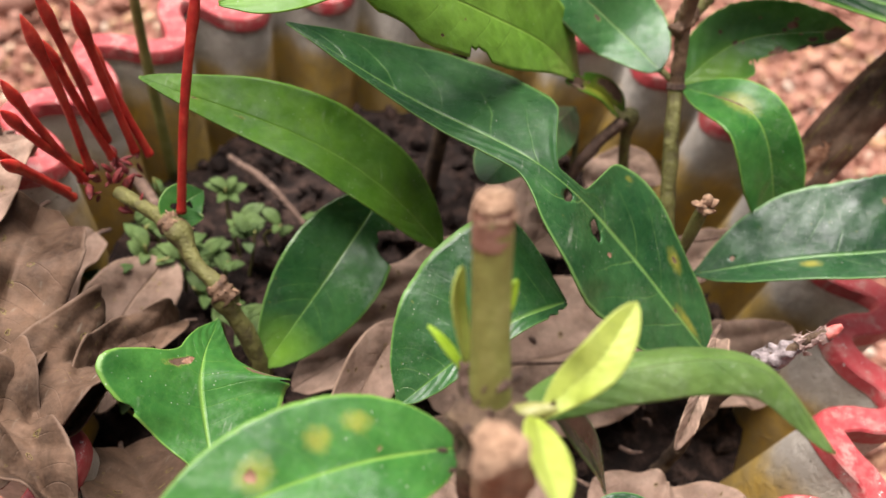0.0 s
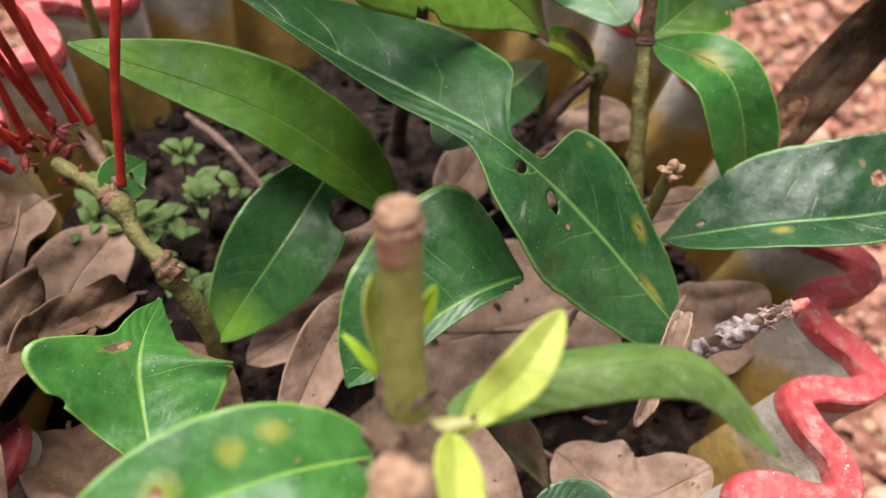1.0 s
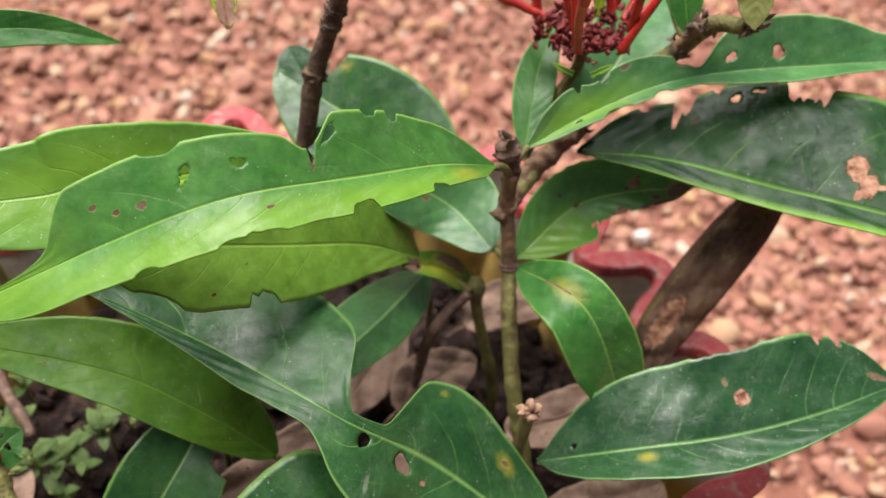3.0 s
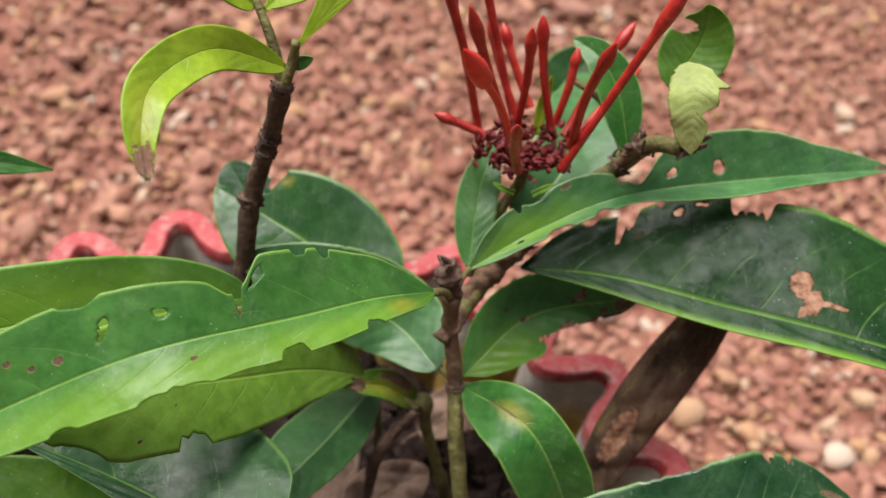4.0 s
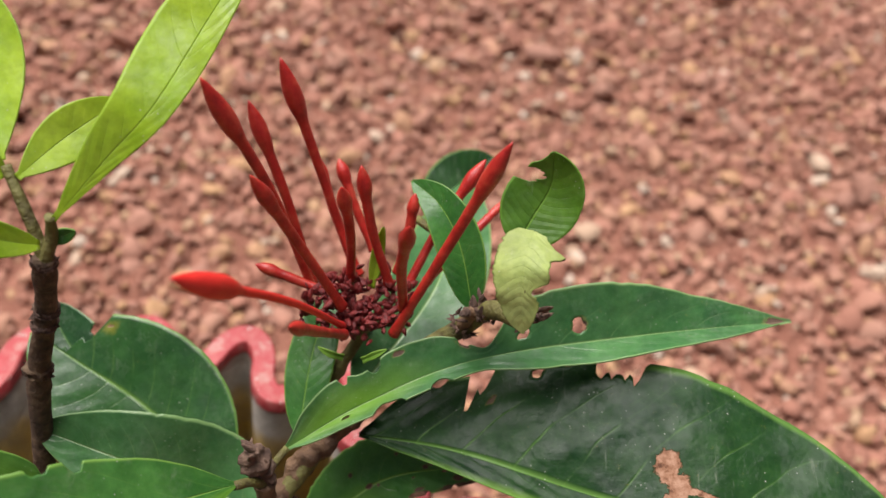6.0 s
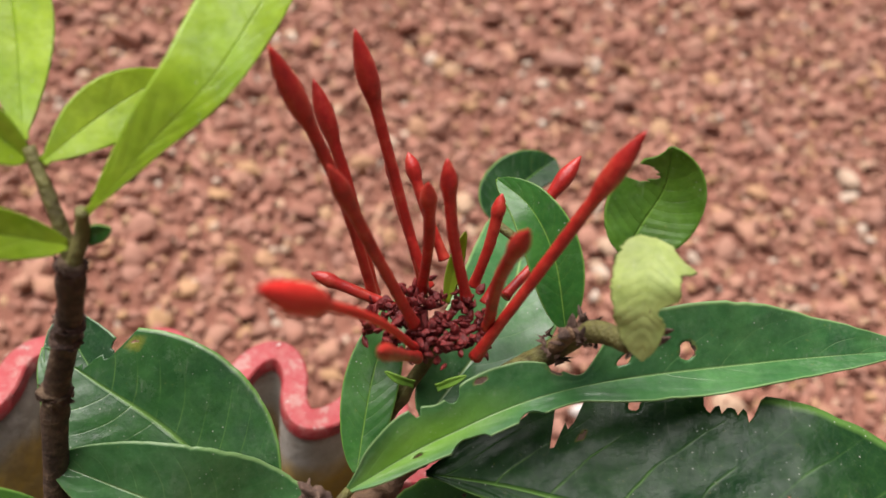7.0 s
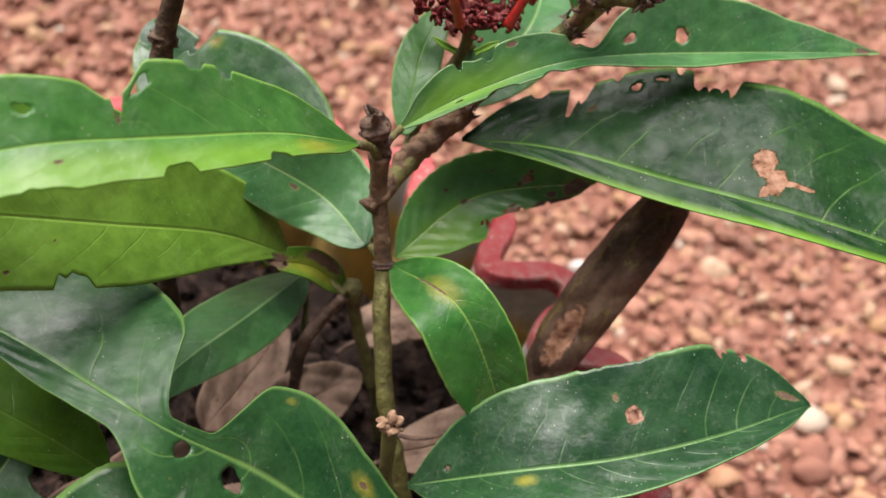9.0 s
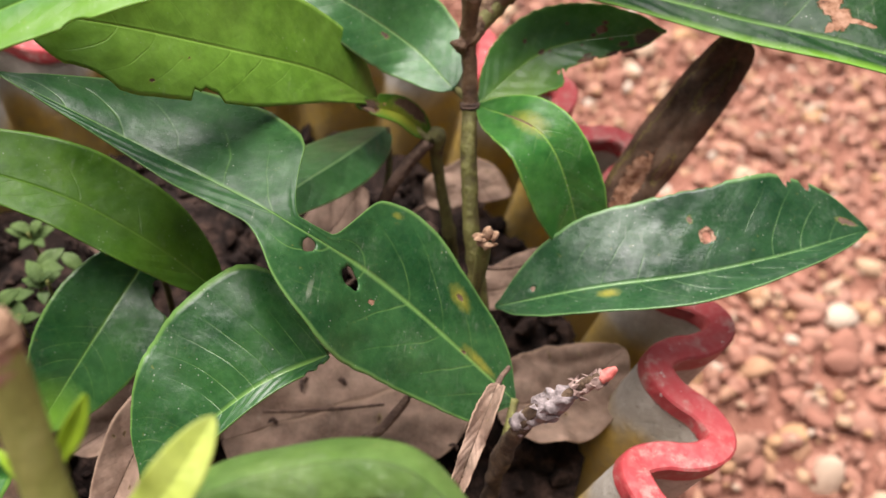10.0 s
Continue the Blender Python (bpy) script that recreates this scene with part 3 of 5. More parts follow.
def pot_ring(parent, name, levels, mat, label=""):
    """A closed fluted band; levels: (z, radius factor, flute factor, offset) round its section."""
    n = 690
    th = np.linspace(0, 2 * np.pi, n, endpoint=False)
    verts = []
    for z, k, fl, off in levels:
        wave = np.cos(PN * th - PP)
        r = PR * k + PA * fl * np.sign(wave) * np.abs(wave) ** 0.72
        dr = np.gradient(np.r_[r[-1], r, r[0]])[1:-1] / (th[1] - th[0])
        tx, ty = dr * np.cos(th) - r * np.sin(th), dr * np.sin(th) + r * np.cos(th)
        ln = np.hypot(tx, ty)
        x, y = r * np.cos(th) + off * ty / ln, r * np.sin(th) - off * tx / ln
        zz = z + 0.0006 * np.sin(th * 17 + k * 9) + 0.0005 * np.sin(th * 41)
        verts.append(np.stack([PC[0] + x, PC[1] + y, zz], 1))
    m = len(levels)
    faces = [(i * n + j, i * n + (j + 1) % n, ((i + 1) % m) * n + (j + 1) % n, ((i + 1) % m) * n + j) for i in range(m) for j in range(n)]
    ob = mesh_object(name, np.vstack(verts), faces, [mat], parent, label)
    ob.data.set_sharp_from_angle(angle=radians(38))
    return ob


H = 0.0036
pot_ring(pot, "wall", [(0.0, 0.74, 0.8, H), (0.10, 0.87, 0.9, H), (0.1945, 0.994, 1, H), (0.1945, 0.994, 1, -H + 0.001), (0.10, 0.87, 0.9, -H + 0.001), (0.012, 0.75, 0.8, -H + 0.001)], POT_WALL)
pot_ring(pot, "inner_face", [(0.1965, 0.996, 1, -H + 0.0006), (0.1965, 0.996, 1, -H), (0.10, 0.87, 0.9, -H), (0.10, 0.87, 0.9, -H + 0.0006)], GRIMY, "grey cement inner face with a yellow wash below")
pot_ring(pot, "rim", [(0.1935, 0.993, 1, H + 0.0004), (0.1994, 1, 1, H + 0.0003), (0.2, 1, 1, H - 0.0003), (0.2, 1, 1, -H + 0.0003), (0.1994, 1, 1, -H - 0.0003), (0.1955, 0.995, 1, -H - 0.0004)], POT_RED, "worn red painted rim")

# soil, slightly mounded
def soil_sheet():
    n, m = 60, 150
    verts, faces = [], []
    for i in range(n):
        for j in range(m):
            rr, th = 0.1085 * (i + 0.3) / n, 2 * math.pi * j / m
            x, y = PC[0] + rr * math.cos(th), PC[1] + rr * math.sin(th)
            z = 0.150 + 0.010 * (1 - (rr / 0.11) ** 2) + 0.005 * noise.noise(Vector((x * 45, y * 45, 0))) + 0.0035 * noise.noise(Vector((x * 160, y * 160, 3)))
            verts.append((x, y, z))
    for i in range(n - 1):
        for j in range(m):
            faces.append((i * m + j, i * m + (j + 1) % m, (i + 1) * m + (j + 1) % m, (i + 1) * m + j))
    faces.append(tuple(range(m))[::-1])
    ob = mesh_object("soil", verts, faces, [SOIL])
    return tagged(ob, "dark crumbly soil filling the pot", "soil", kind="stuff")


soil_sheet()

# ---- main shrub ----
main = thing("ixora_shrub", (0.118, 0.204, 0.155), "green ixora shrub with chewed leaves growing in the pot", "shrub")
tube("stem", main, [(0.1215, 0.204, 0.150), (0.1205, 0.2042, 0.1666), (0.1150, 0.2099, 0.1924), (0.1096, 0.2173, 0.2108), (0.1053, 0.2300, 0.2284), (0.1035, 0.2416, 0.2389)],
     [0.0027, 0.0025, 0.0024, 0.0022, 0.0022, 0.0021], OLIVE_STEM, rings=((0.52, 0.02, 0.18),), n=96, m=16, seed=1, rough=0.08)
tube("upper_stem", main, [(0.1036, 0.2408, 0.2381), (0.1020, 0.2450, 0.2470), (0.1004, 0.2477, 0.2547), (0.0996, 0.2493, 0.2667)], [0.0021, 0.0021, 0.0020, 0.0023], BROWN_STEM, rings=((0.97, 0.05, 0.2),), n=60, m=16, seed=11, rough=0.06)


def collar(parent, at, along, r, mat=None, seed=0, h=0.0022, rough=0.08):
    """The raised ring where a pair of leaves sat."""
    at, d = np.array(at), unit(np.array(along, float)) * h
    return tube("node", parent, [at - d * 0.6, at - d * 0.1, at + d * 0.15, at + d * 0.6], [r, r * 1.2, r * 1.45, r * 1.25, r * 1.38, r], mat or NODE, n=18, m=18, seed=seed, rough=rough)


collar(main, (0.1036, 0.2410, 0.2384), (-0.15, 0.5, 0.8), 0.0020, seed=13)
flakes(main, (0.1036, 0.2410, 0.2386), (-0.15, 0.5, 0.8), 0.0023, 12, 153, size=0.0014)
tube("knob", main, [(0.0997, 0.2491, 0.2645), (0.0994, 0.2500, 0.2690), (0.0985, 0.2503, 0.2735), (0.0976, 0.2500, 0.2780)], [0.0022, 0.0021, 0.0027, 0.0030, 0.0027, 0.0019], DRY, n=30, m=16, seed=2, rough=0.5, label="dried papery pruning knob")
scales(main, (0.0981, 0.2500, 0.2762), 7, 0.0034, (0.0013, 0.0012, 0.0010), DRY, 43, name="bud_scale", axis=(-0.1, 0, 1), label="dried papery pruning knob")
tube("back_stem", main, [(0.1085, 0.2405, 0.150), (0.1063, 0.2411, 0.1755), (0.1031, 0.2419, 0.1898), (0.0975, 0.2450, 0.2100), (0.0955, 0.2470, 0.2225)], [0.0020, 0.0019, 0.0018, 0.0017, 0.0019], OLIVE_STEM, rings=((0.5, 0.03, 0.3), (0.97, 0.04, 0.5)), seed=3)
tube("branch", main, [(0.1000, 0.2480, 0.2540), (0.1115, 0.2651, 0.2616), (0.1270, 0.2780, 0.2745), (0.1418, 0.2830, 0.2880), (0.1456, 0.2790, 0.2975), (0.1510, 0.2745, 0.3011)],
     [0.0023, 0.0022, 0.0020, 0.0020, 0.0023, 0.0020], OLIVE_STEM, rings=((0.62, 0.02, 0.2),), n=64, seed=4, rough=0.12)
tube("branch_base", main, [(0.0985, 0.2452, 0.2528), (0.1040, 0.2555, 0.2572), (0.1110, 0.2646, 0.2613), (0.1185, 0.2715, 0.2670)], [0.0022, 0.0026, 0.0025, 0.0029, 0.0027, 0.0032, 0.0026], BROWN_STEM, n=60, m=18, seed=41, rough=0.36, label="rough brown bark at the fork")
tube("twig", main, [(0.0800, 0.2370, 0.1560), (0.0833, 0.2382, 0.1990), (0.0879, 0.2412, 0.2113), (0.0940, 0.2440, 0.2210)], [0.0013, 0.0016, 0.0018, 0.0018], DRY, seed=5, rough=0.2, label="dark dry twig")
tube("side_shoot", main, [(0.1150, 0.2010, 0.150), (0.1120, 0.2005, 0.1950), (0.1110, 0.2000, 0.2325)], [0.0019, 0.0017, 0.0016], OLIVE_STEM, n=40, seed=44, rough=0.1)
scales(main, (0.1112, 0.1998, 0.2332), 14, 0.0024, (0.0010, 0.0009, 0.0008), CUT_WOOD, 5, fat=0.8, name="side_bud", axis=(0.3, -0.3, 0.9), label="tan scaly side bud")
scales(main, (0.1430, 0.2802, 0.2952), 22, 0.0036, (0.0012, 0.0012, 0.0014), NODE, 8, name="dry_calyx", axis=(0.1, 0.1, 1), label="dry brown spent flower stalks")
tube("spent_stalk", main, [(0.1400, 0.2825, 0.2865), (0.1426, 0.2800, 0.2964)], [0.0016, 0.0015], BROWN_STEM, n=10, m=10, seed=48, rough=0.2, label="dry brown flower stalk")
flakes(main, (0.1180, 0.2710, 0.2667), (0.7, 0.55, 0.45), 0.0030, 22, 154)
flakes(main, (0.1450, 0.2795, 0.2962), (0.3, -0.4, 0.8), 0.0024, 18, 156)
flakes(main, (0.1400, 0.2826, 0.2868), (0.7, 0.1, 0.7), 0.0030, 18, 152)
scales(main, (0.154, 0.2760, 0.3000), 22, 0.0032, (0.0010, 0.0010, 0.0010), DRY, 9, name="dry_calyx", axis=(0.8, 0.1, 0.2), label="dry brown spent flower stalks")

# large lower blade on the right
leaf(main, [(0.1172, 0.1993, 0.2079), (0.1400, 0.1985, 0.2225), (0.1637, 0.2020, 0.2289), (0.1870, 0.2095, 0.2330), (0.2090, 0.2206, 0.2342)], 0.025, LEAF_DARK, face=(0.25, 0.15), fold=22,
     table=((0, 0, 0), (0.06, 0.0062, 0.0050), (0.15, 0.0138, 0.0082), (0.25, 0.0182, 0.0100), (0.35, 0.0206, 0.0108), (0.50, 0.0218, 0.0108), (0.65, 0.0214, 0.0086), (0.80, 0.0209, 0.0060), (0.90, 0.0168, 0.0040), (0.96, 0.0095, 0.0022), (1, 0, 0)), bites=((1, 0.825, 0.010, 0.16), (1, 0.845, 0.006, 0.10), (1, 0.885, 0.010, 0.20), (1, 0.55, 0.10, 0.04)), holes=((0.565, 0.40, 0.011, 0.055), (0.11, 0.25, 0.008, 0.06)), stains_and_light=(("yellow", 0.3, -0.3, 0.03, 0.2), ("scar", 0.565, 0.41, 0.020, 0.10), ("brown", 0.53, 0.62, 0.008, 0.05), ("brown", 0.95, 0.35, 0.03, 0.12)), wave=0.05, seed=1)
# dark upper blade with a brown scar and a lighter green near margin
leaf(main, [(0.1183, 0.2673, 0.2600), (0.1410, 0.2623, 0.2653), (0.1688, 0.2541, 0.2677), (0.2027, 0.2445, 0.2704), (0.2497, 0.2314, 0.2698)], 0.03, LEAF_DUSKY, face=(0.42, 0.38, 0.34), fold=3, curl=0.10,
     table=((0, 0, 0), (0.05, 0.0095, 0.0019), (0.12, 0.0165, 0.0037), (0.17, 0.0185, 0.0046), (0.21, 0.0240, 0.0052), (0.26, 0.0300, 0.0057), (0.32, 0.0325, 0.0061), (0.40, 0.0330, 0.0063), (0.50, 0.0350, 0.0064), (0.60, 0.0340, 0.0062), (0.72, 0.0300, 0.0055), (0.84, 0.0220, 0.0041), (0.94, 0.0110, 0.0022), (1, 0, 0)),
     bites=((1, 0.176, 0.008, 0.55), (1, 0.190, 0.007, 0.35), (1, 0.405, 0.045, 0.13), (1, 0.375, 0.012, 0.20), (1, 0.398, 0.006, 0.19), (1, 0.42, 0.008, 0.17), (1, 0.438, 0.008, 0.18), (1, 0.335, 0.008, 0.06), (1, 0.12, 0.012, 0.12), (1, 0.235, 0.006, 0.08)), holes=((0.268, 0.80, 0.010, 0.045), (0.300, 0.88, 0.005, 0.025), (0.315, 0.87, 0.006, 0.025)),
     stains_and_light=(("light", 0.55, -1.12, 0.5, 0.42), ("scar", 0.520, 0.32, 0.022, 0.11), ("scar", 0.545, 0.20, 0.018, 0.11), ("scar", 0.580, 0.21, 0.035, 0.016), ("scar", 0.530, 0.10, 0.008, 0.05), ("brown", 0.21, 0.6, 0.006, 0.06)), wave=0.05, seed=2, ragged=0.004)
leaf(main, [(0.1050, 0.2416, 0.2389), (0.1238, 0.2251, 0.2441), (0.1403, 0.2127, 0.2150)], 0.0128, LEAF_MID, face=(0.6, 0.7), fold=16, table=((0, 0, 0), (0.07, 0.0034, 0.0040), (0.15, 0.0056, 0.0074), (0.25, 0.0072, 0.0098), (0.35, 0.0080, 0.0114), (0.50, 0.0086, 0.0124), (0.65, 0.0092, 0.0116), (0.80, 0.0082, 0.0088), (0.92, 0.0050, 0.0048), (1, 0, 0)), stains_and_light=(("yellow", 0.30, 0.1, 0.10, 0.4), ("brown", 0.25, -0.02, 0.14, 0.05)), seed=3, ragged=0.008)
# long blade eaten to a waist half way
leaf(main, [(0.1249, 0.1774, 0.1990), (0.0901, 0.1842, 0.2293), (0.0653, 0.1835, 0.2500), (0.0317, 0.1980, 0.2502), (-0.0006, 0.2046, 0.2599)], 0.02, LEAF_TEAL, face=(0.65, 0.65, 0.50, -0.18, -0.2), fold=6, curl=0.12,
     table=((0.000, 0.0, 0.0), (0.048, 0.0120, 0.0080), (0.116, 0.0150, 0.0128), (0.213, 0.0188, 0.0162), (0.300, 0.0212, 0.0194), (0.358, 0.0220, 0.0196), (0.402, 0.0212, 0.0150), (0.421, 0.0204, 0.0030), (0.484, 0.0155, 0.0022), (0.528, 0.0084, 0.0026), (0.542, 0.0050, 0.0155), (0.560, 0.0050, 0.0192), (0.590, 0.0050, 0.0225), (0.640, 0.0054, 0.0255), (0.690, 0.0058, 0.0276), (0.765, 0.0048, 0.0250), (0.871, 0.0026, 0.0135), (1.000, 0, 0)),
     holes=((0.474, 0.145, 0.010, 0.115), (0.389, 0.19, 0.019, 0.105)), stains_and_light=(("brown", 0.194, -0.66, 0.010, 0.06), ("yellow", 0.194, -0.66, 0.03, 0.16), ("scar", 0.334, 0.27, 0.008, 0.035), ("yellow", 0.35, -0.85, 0.008, 0.06), ("brown", 0.135, -0.02, 0.010, 0.03), ("yellow", 0.10, -0.1, 0.05, 0.12)), wave=0.05, seed=4, nu=130, ragged=0.006)
leaf(main, [(0.0790, 0.2500, 0.2265), (0.0646, 0.2369, 0.2458), (0.0475, 0.2205, 0.2623), (0.0271, 0.2046, 0.2774), (0.0117, 0.1948, 0.2846)], 0.0170, LEAF_OLIVE, face=(0.7, 0.9), fold=10, table=((0, 0, 0), (0.05, 0.0016, 0.0062), (0.12, 0.0040, 0.0108), (0.2, 0.0066, 0.0138), (0.35, 0.0106, 0.0168), (0.5, 0.0134, 0.0172), (0.65, 0.0146, 0.0165), (0.8, 0.0150, 0.0142), (0.92, 0.0090, 0.0085), (1, 0, 0)),
     bites=((1, 0.625, 0.035, 0.24), (1, 0.655, 0.010, 0.26), (1, 0.86, 0.04, 0.12)), stains_and_light=(("brown", 0.66, 0.3, 0.009, 0.05), ("brown", 0.75, 0.75, 0.006, 0.04)), wave=0.05, seed=5)
leaf(main, [(0.0933, 0.2464, 0.2209), (0.0846, 0.2467, 0.2274), (0.0731, 0.2428, 0.2316)], 0.0048, LEAF_OLIVE_SHADE, face=(0.6, 0.6), fold=28, shape=(0.8, 0.5), bites=((-1, 0.80, 0.06, 0.5), (1, 0.9, 0.05, 0.4)), holes=((0.76, 0.2, 0.03, 0.18), (0.66, -0.3, 0.02, 0.12)), stains_and_light=(("brown", 0.85, 0.1, 0.16, 0.9), ("brown", 0.35, -0.6, 0.3, 0.4), ("yellow", 0.4, 0.2, 0.5, 0.8)), seed=6)
leaf(main, [(0.0985, 0.2452, 0.2400), (0.0854, 0.2575, 0.2425), (0.0657, 0.2567, 0.2547), (0.0429, 0.2603, 0.2603)], (0.0112, 0.0150), LEAF_SHEEN, face=(0.9, 0.9), fold=9, shape=(0.8, 0.65), stains_and_light=(("brown", 0.40, 0.18, 0.03, 0.07),), seed=7, ragged=0.008)
# brightness painted on the base half, clear of the upper blade's shade
leaf(main, [(0.1059, 0.2480, 0.2341), (0.1241, 0.2644, 0.2434), (0.1544, 0.2680, 0.2520)], 0.0115, LEAF_FRESH, face=(0.95, 0.95), fold=4, table=((0, 0, 0), (0.08, 0.0050, 0.0050), (0.2, 0.0088, 0.0090), (0.35, 0.0110, 0.0112), (0.45, 0.0114, 0.0110), (0.49, 0.0113, 0.0068), (0.60, 0.0106, 0.0062), (0.75, 0.0086, 0.0052), (0.90, 0.0050, 0.0036), (1, 0, 0)), ragged=0.012, nu=110,
     bites=((-1, 0.47, 0.012, 0.3), (-1, 0.66, 0.010, 0.12), (-1, 0.78, 0.012, 0.18)),
     holes=((0.44, -0.66, 0.016, 0.04),), stains_and_light=(("brown", 0.72, 0.45, 0.02, 0.08), ("brown", 0.80, -0.5, 0.03, 0.2), ("brown", 0.40, 0.02, 0.022, 0.07), ("light", 0.15, -0.5, 0.3, 0.7), ("brown", 0.44, -0.05, 0.008, 0.05), ("brown", 0.62, -0.7, 0.03, 0.1), ("brown", 0.55, 0.5, 0.01, 0.05), ("brown", 0.92, -0.3, 0.08, 0.7), ("scar", 0.62, -0.9, 0.06, 0.10), ("brown", 0.80, -0.95, 0.12, 0.2), ("scar", 0.70, 0.25, 0.03, 0.12), ("brown", 0.66, 0.1, 0.014, 0.07), ("brown", 0.60, -0.2, 0.010, 0.05), ("scar", 0.74, -0.1, 0.012, 0.06), ("brown", 0.36, 0.45, 0.010, 0.06)), seed=8)
# long pale blade reaching left, light through its near half painted yellow-green
leaf(main, [(0.0955, 0.2444, 0.2735), (0.0820, 0.2310, 0.2850), (0.0666, 0.2179, 0.2923), (0.0419, 0.2025, 0.2977), (0.0172, 0.1930, 0.2892), (-0.0092, 0.1815, 0.2781)], 0.0175, LEAF_FRESH, face=(0.45, 0.6, 0.65), fold=12,
     table=((0, 0, 0), (0.06, 0.0040, 0.0052), (0.14, 0.0055, 0.0096), (0.25, 0.0075, 0.0132), (0.37, 0.0085, 0.0142), (0.398, 0.0085, 0.0132), (0.408, 0.0085, 0.0052), (0.424, 0.0085, 0.0040), (0.440, 0.0085, 0.0098), (0.50, 0.0095, 0.0118), (0.58, 0.0100, 0.0132), (0.68, 0.0095, 0.0142), (0.77, 0.0090, 0.0132), (0.80, 0.0085, 0.0120), (0.812, 0.0085, 0.0070), (0.835, 0.0085, 0.0030), (0.90, 0.0075, 0.0010), (0.96, 0.0050, 0.0010), (1, 0, 0)),
     bites=((1, 0.205, 0.018, 0.30), (1, 0.355, 0.022, 0.32), (1, 0.54, 0.05, 0.12), (1, 0.70, 0.02, 0.10), (-1, 0.63, 0.03, 0.08), (-1, 0.418, 0.006, 0.45), (-1, 0.25, 0.012, 0.18), (-1, 0.30, 0.015, 0.12)), holes=((0.605, -0.55, 0.008, 0.09), (0.615, -0.42, 0.004, 0.10), (0.53, -0.52, 0.008, 0.09), (0.385, -0.78, 0.012, 0.10)),
     stains_and_light=(("light", 0.5, 0.75, 0.7, 0.62), ("light", 0.95, 0.0, 0.15, 1.5), ("yellow", 0.12, 0.6, 0.05, 0.5), ("brown", 0.50, 0.40, 0.008, 0.06), ("brown", 0.72, -0.35, 0.008, 0.06), ("brown", 0.68, -0.30, 0.010, 0.08), ("brown", 0.420, -0.40, 0.006, 0.14), ("brown", 0.75, -0.55, 0.008, 0.06)), wave=0.07, seed=9, nu=110)
leaf(main, [(0.0482, 0.2488, 0.2581), (0.0304, 0.2378, 0.2673), (0.0139, 0.2251, 0.2746), (0.0020, 0.2180, 0.2780), (-0.0066, 0.2132, 0.2778), (-0.0376, 0.1965, 0.2847)], 0.0132, LEAF_FRESH, face=(0.8, 0.8), fold=10, shape=(0.9, 0.5), stains_and_light=(("light", 0.5, 0.0, 0.6, 1.2),), wave=0.05, seed=10)
leaf(main, [(0.0810, 0.2583, 0.2110), (0.0708, 0.2337, 0.2197), (0.0612, 0.2164, 0.2235), (0.0543, 0.2002, 0.2261)], (0.0092, 0.0150), LEAF_SHEEN, face=(0.3, 0.3), fold=-24, shape=(0.8, 0.6), seed=11)
leaf(main, [(0.0850, 0.2600, 0.2400), (0.0632, 0.2755, 0.2480), (0.0430, 0.2840, 0.2540), (0.0300, 0.2893, 0.2574)], 0.0200, LEAF_GLOSSY, face=(0.75, 0.75), fold=7, shape=(0.9, 0.6), bites=((-1, 0.90, 0.13, 0.93),), stains_and_light=(("scar", 0.74, -0.8, 0.012, 0.04), ("yellow", 0.74, -0.75, 0.04, 0.14)), seed=12)
leaf(main, [(0.0530, 0.2766, 0.2475), (0.0390, 0.2890, 0.2550), (0.0321, 0.2970, 0.2600)], 0.0092, LEAF_DARK, face=(0.9, 0.9), fold=14, shape=(0.95, 0.5), bites=((1, 0.62, 0.10, 0.55), (-1, 0.5, 0.12, 0.35)), seed=112)
leaf(main, [(0.1032, 0.2558, 0.2698), (0.1203, 0.2656, 0.2769), (0.1444, 0.2764, 0.2826), (0.1832, 0.2876, 0.2835), (0.2203, 0.2963, 0.2842)], 0.0125, LEAF_SHEEN, face=(0.45, 0.3), fold=31,
     table=((0, 0, 0), (0.05, 0.0046, 0.0026), (0.11, 0.0078, 0.0036), (0.15, 0.0080, 0.0042), (0.17, 0.0068, 0.0044), (0.19, 0.0052, 0.0046), (0.21, 0.0084, 0.0046), (0.27, 0.0090, 0.0044), (0.33, 0.0082, 0.0040), (0.365, 0.0055, 0.0036), (0.385, 0.0018, 0.0034), (0.41, 0.0014, 0.0044), (0.44, 0.0092, 0.0058), (0.50, 0.0124, 0.0068), (0.60, 0.0136, 0.0074), (0.72, 0.0116, 0.0066), (0.86, 0.0070, 0.0042), (1, 0, 0)),
     holes=((0.575, 0.3, 0.014, 0.13), (0.47, 0.35, 0.012, 0.1), (0.12, -0.3, 0.01, 0.1)), stains_and_light=(("brown", 0.25, 0.85, 0.012, 0.1), ("brown", 0.578, 0.32, 0.016, 0.15), ("brown", 0.97, 0, 0.03, 0.8), ("brown", 0.36, 0.8, 0.012, 0.15), ("light", 0.12, 0.0, 0.16, 0.8)), wave=0.10, seed=13, nu=150, ragged=0.012, bites=((1, 0.145, 0.008, 0.25), (1, 0.205, 0.012, 0.25), (1, 0.36, 0.010, 0.25), (-1, 0.2, 0.03, 0.4), (-1, 0.3, 0.02, 0.4)))
leaf(main, [(0.1167, 0.2774, 0.2635), (0.1323, 0.3060, 0.2690), (0.1371, 0.3350, 0.2670), (0.1382, 0.3600, 0.2600)], 0.0125, LEAF_SHEEN, face=(0.95, 0.95), fold=8, shape=(0.8, 0.6), seed=14)
leaf(main, [(0.1322, 0.3539, 0.2503), (0.1383, 0.3690, 0.2529), (0.1477, 0.3782, 0.2568)], 0.0105, LEAF_DUSKY, face=(0.45, 0.45), fold=14, shape=(0.8, 0.5), bites=((-1, 0.7, 0.1, 0.4),), seed=15)
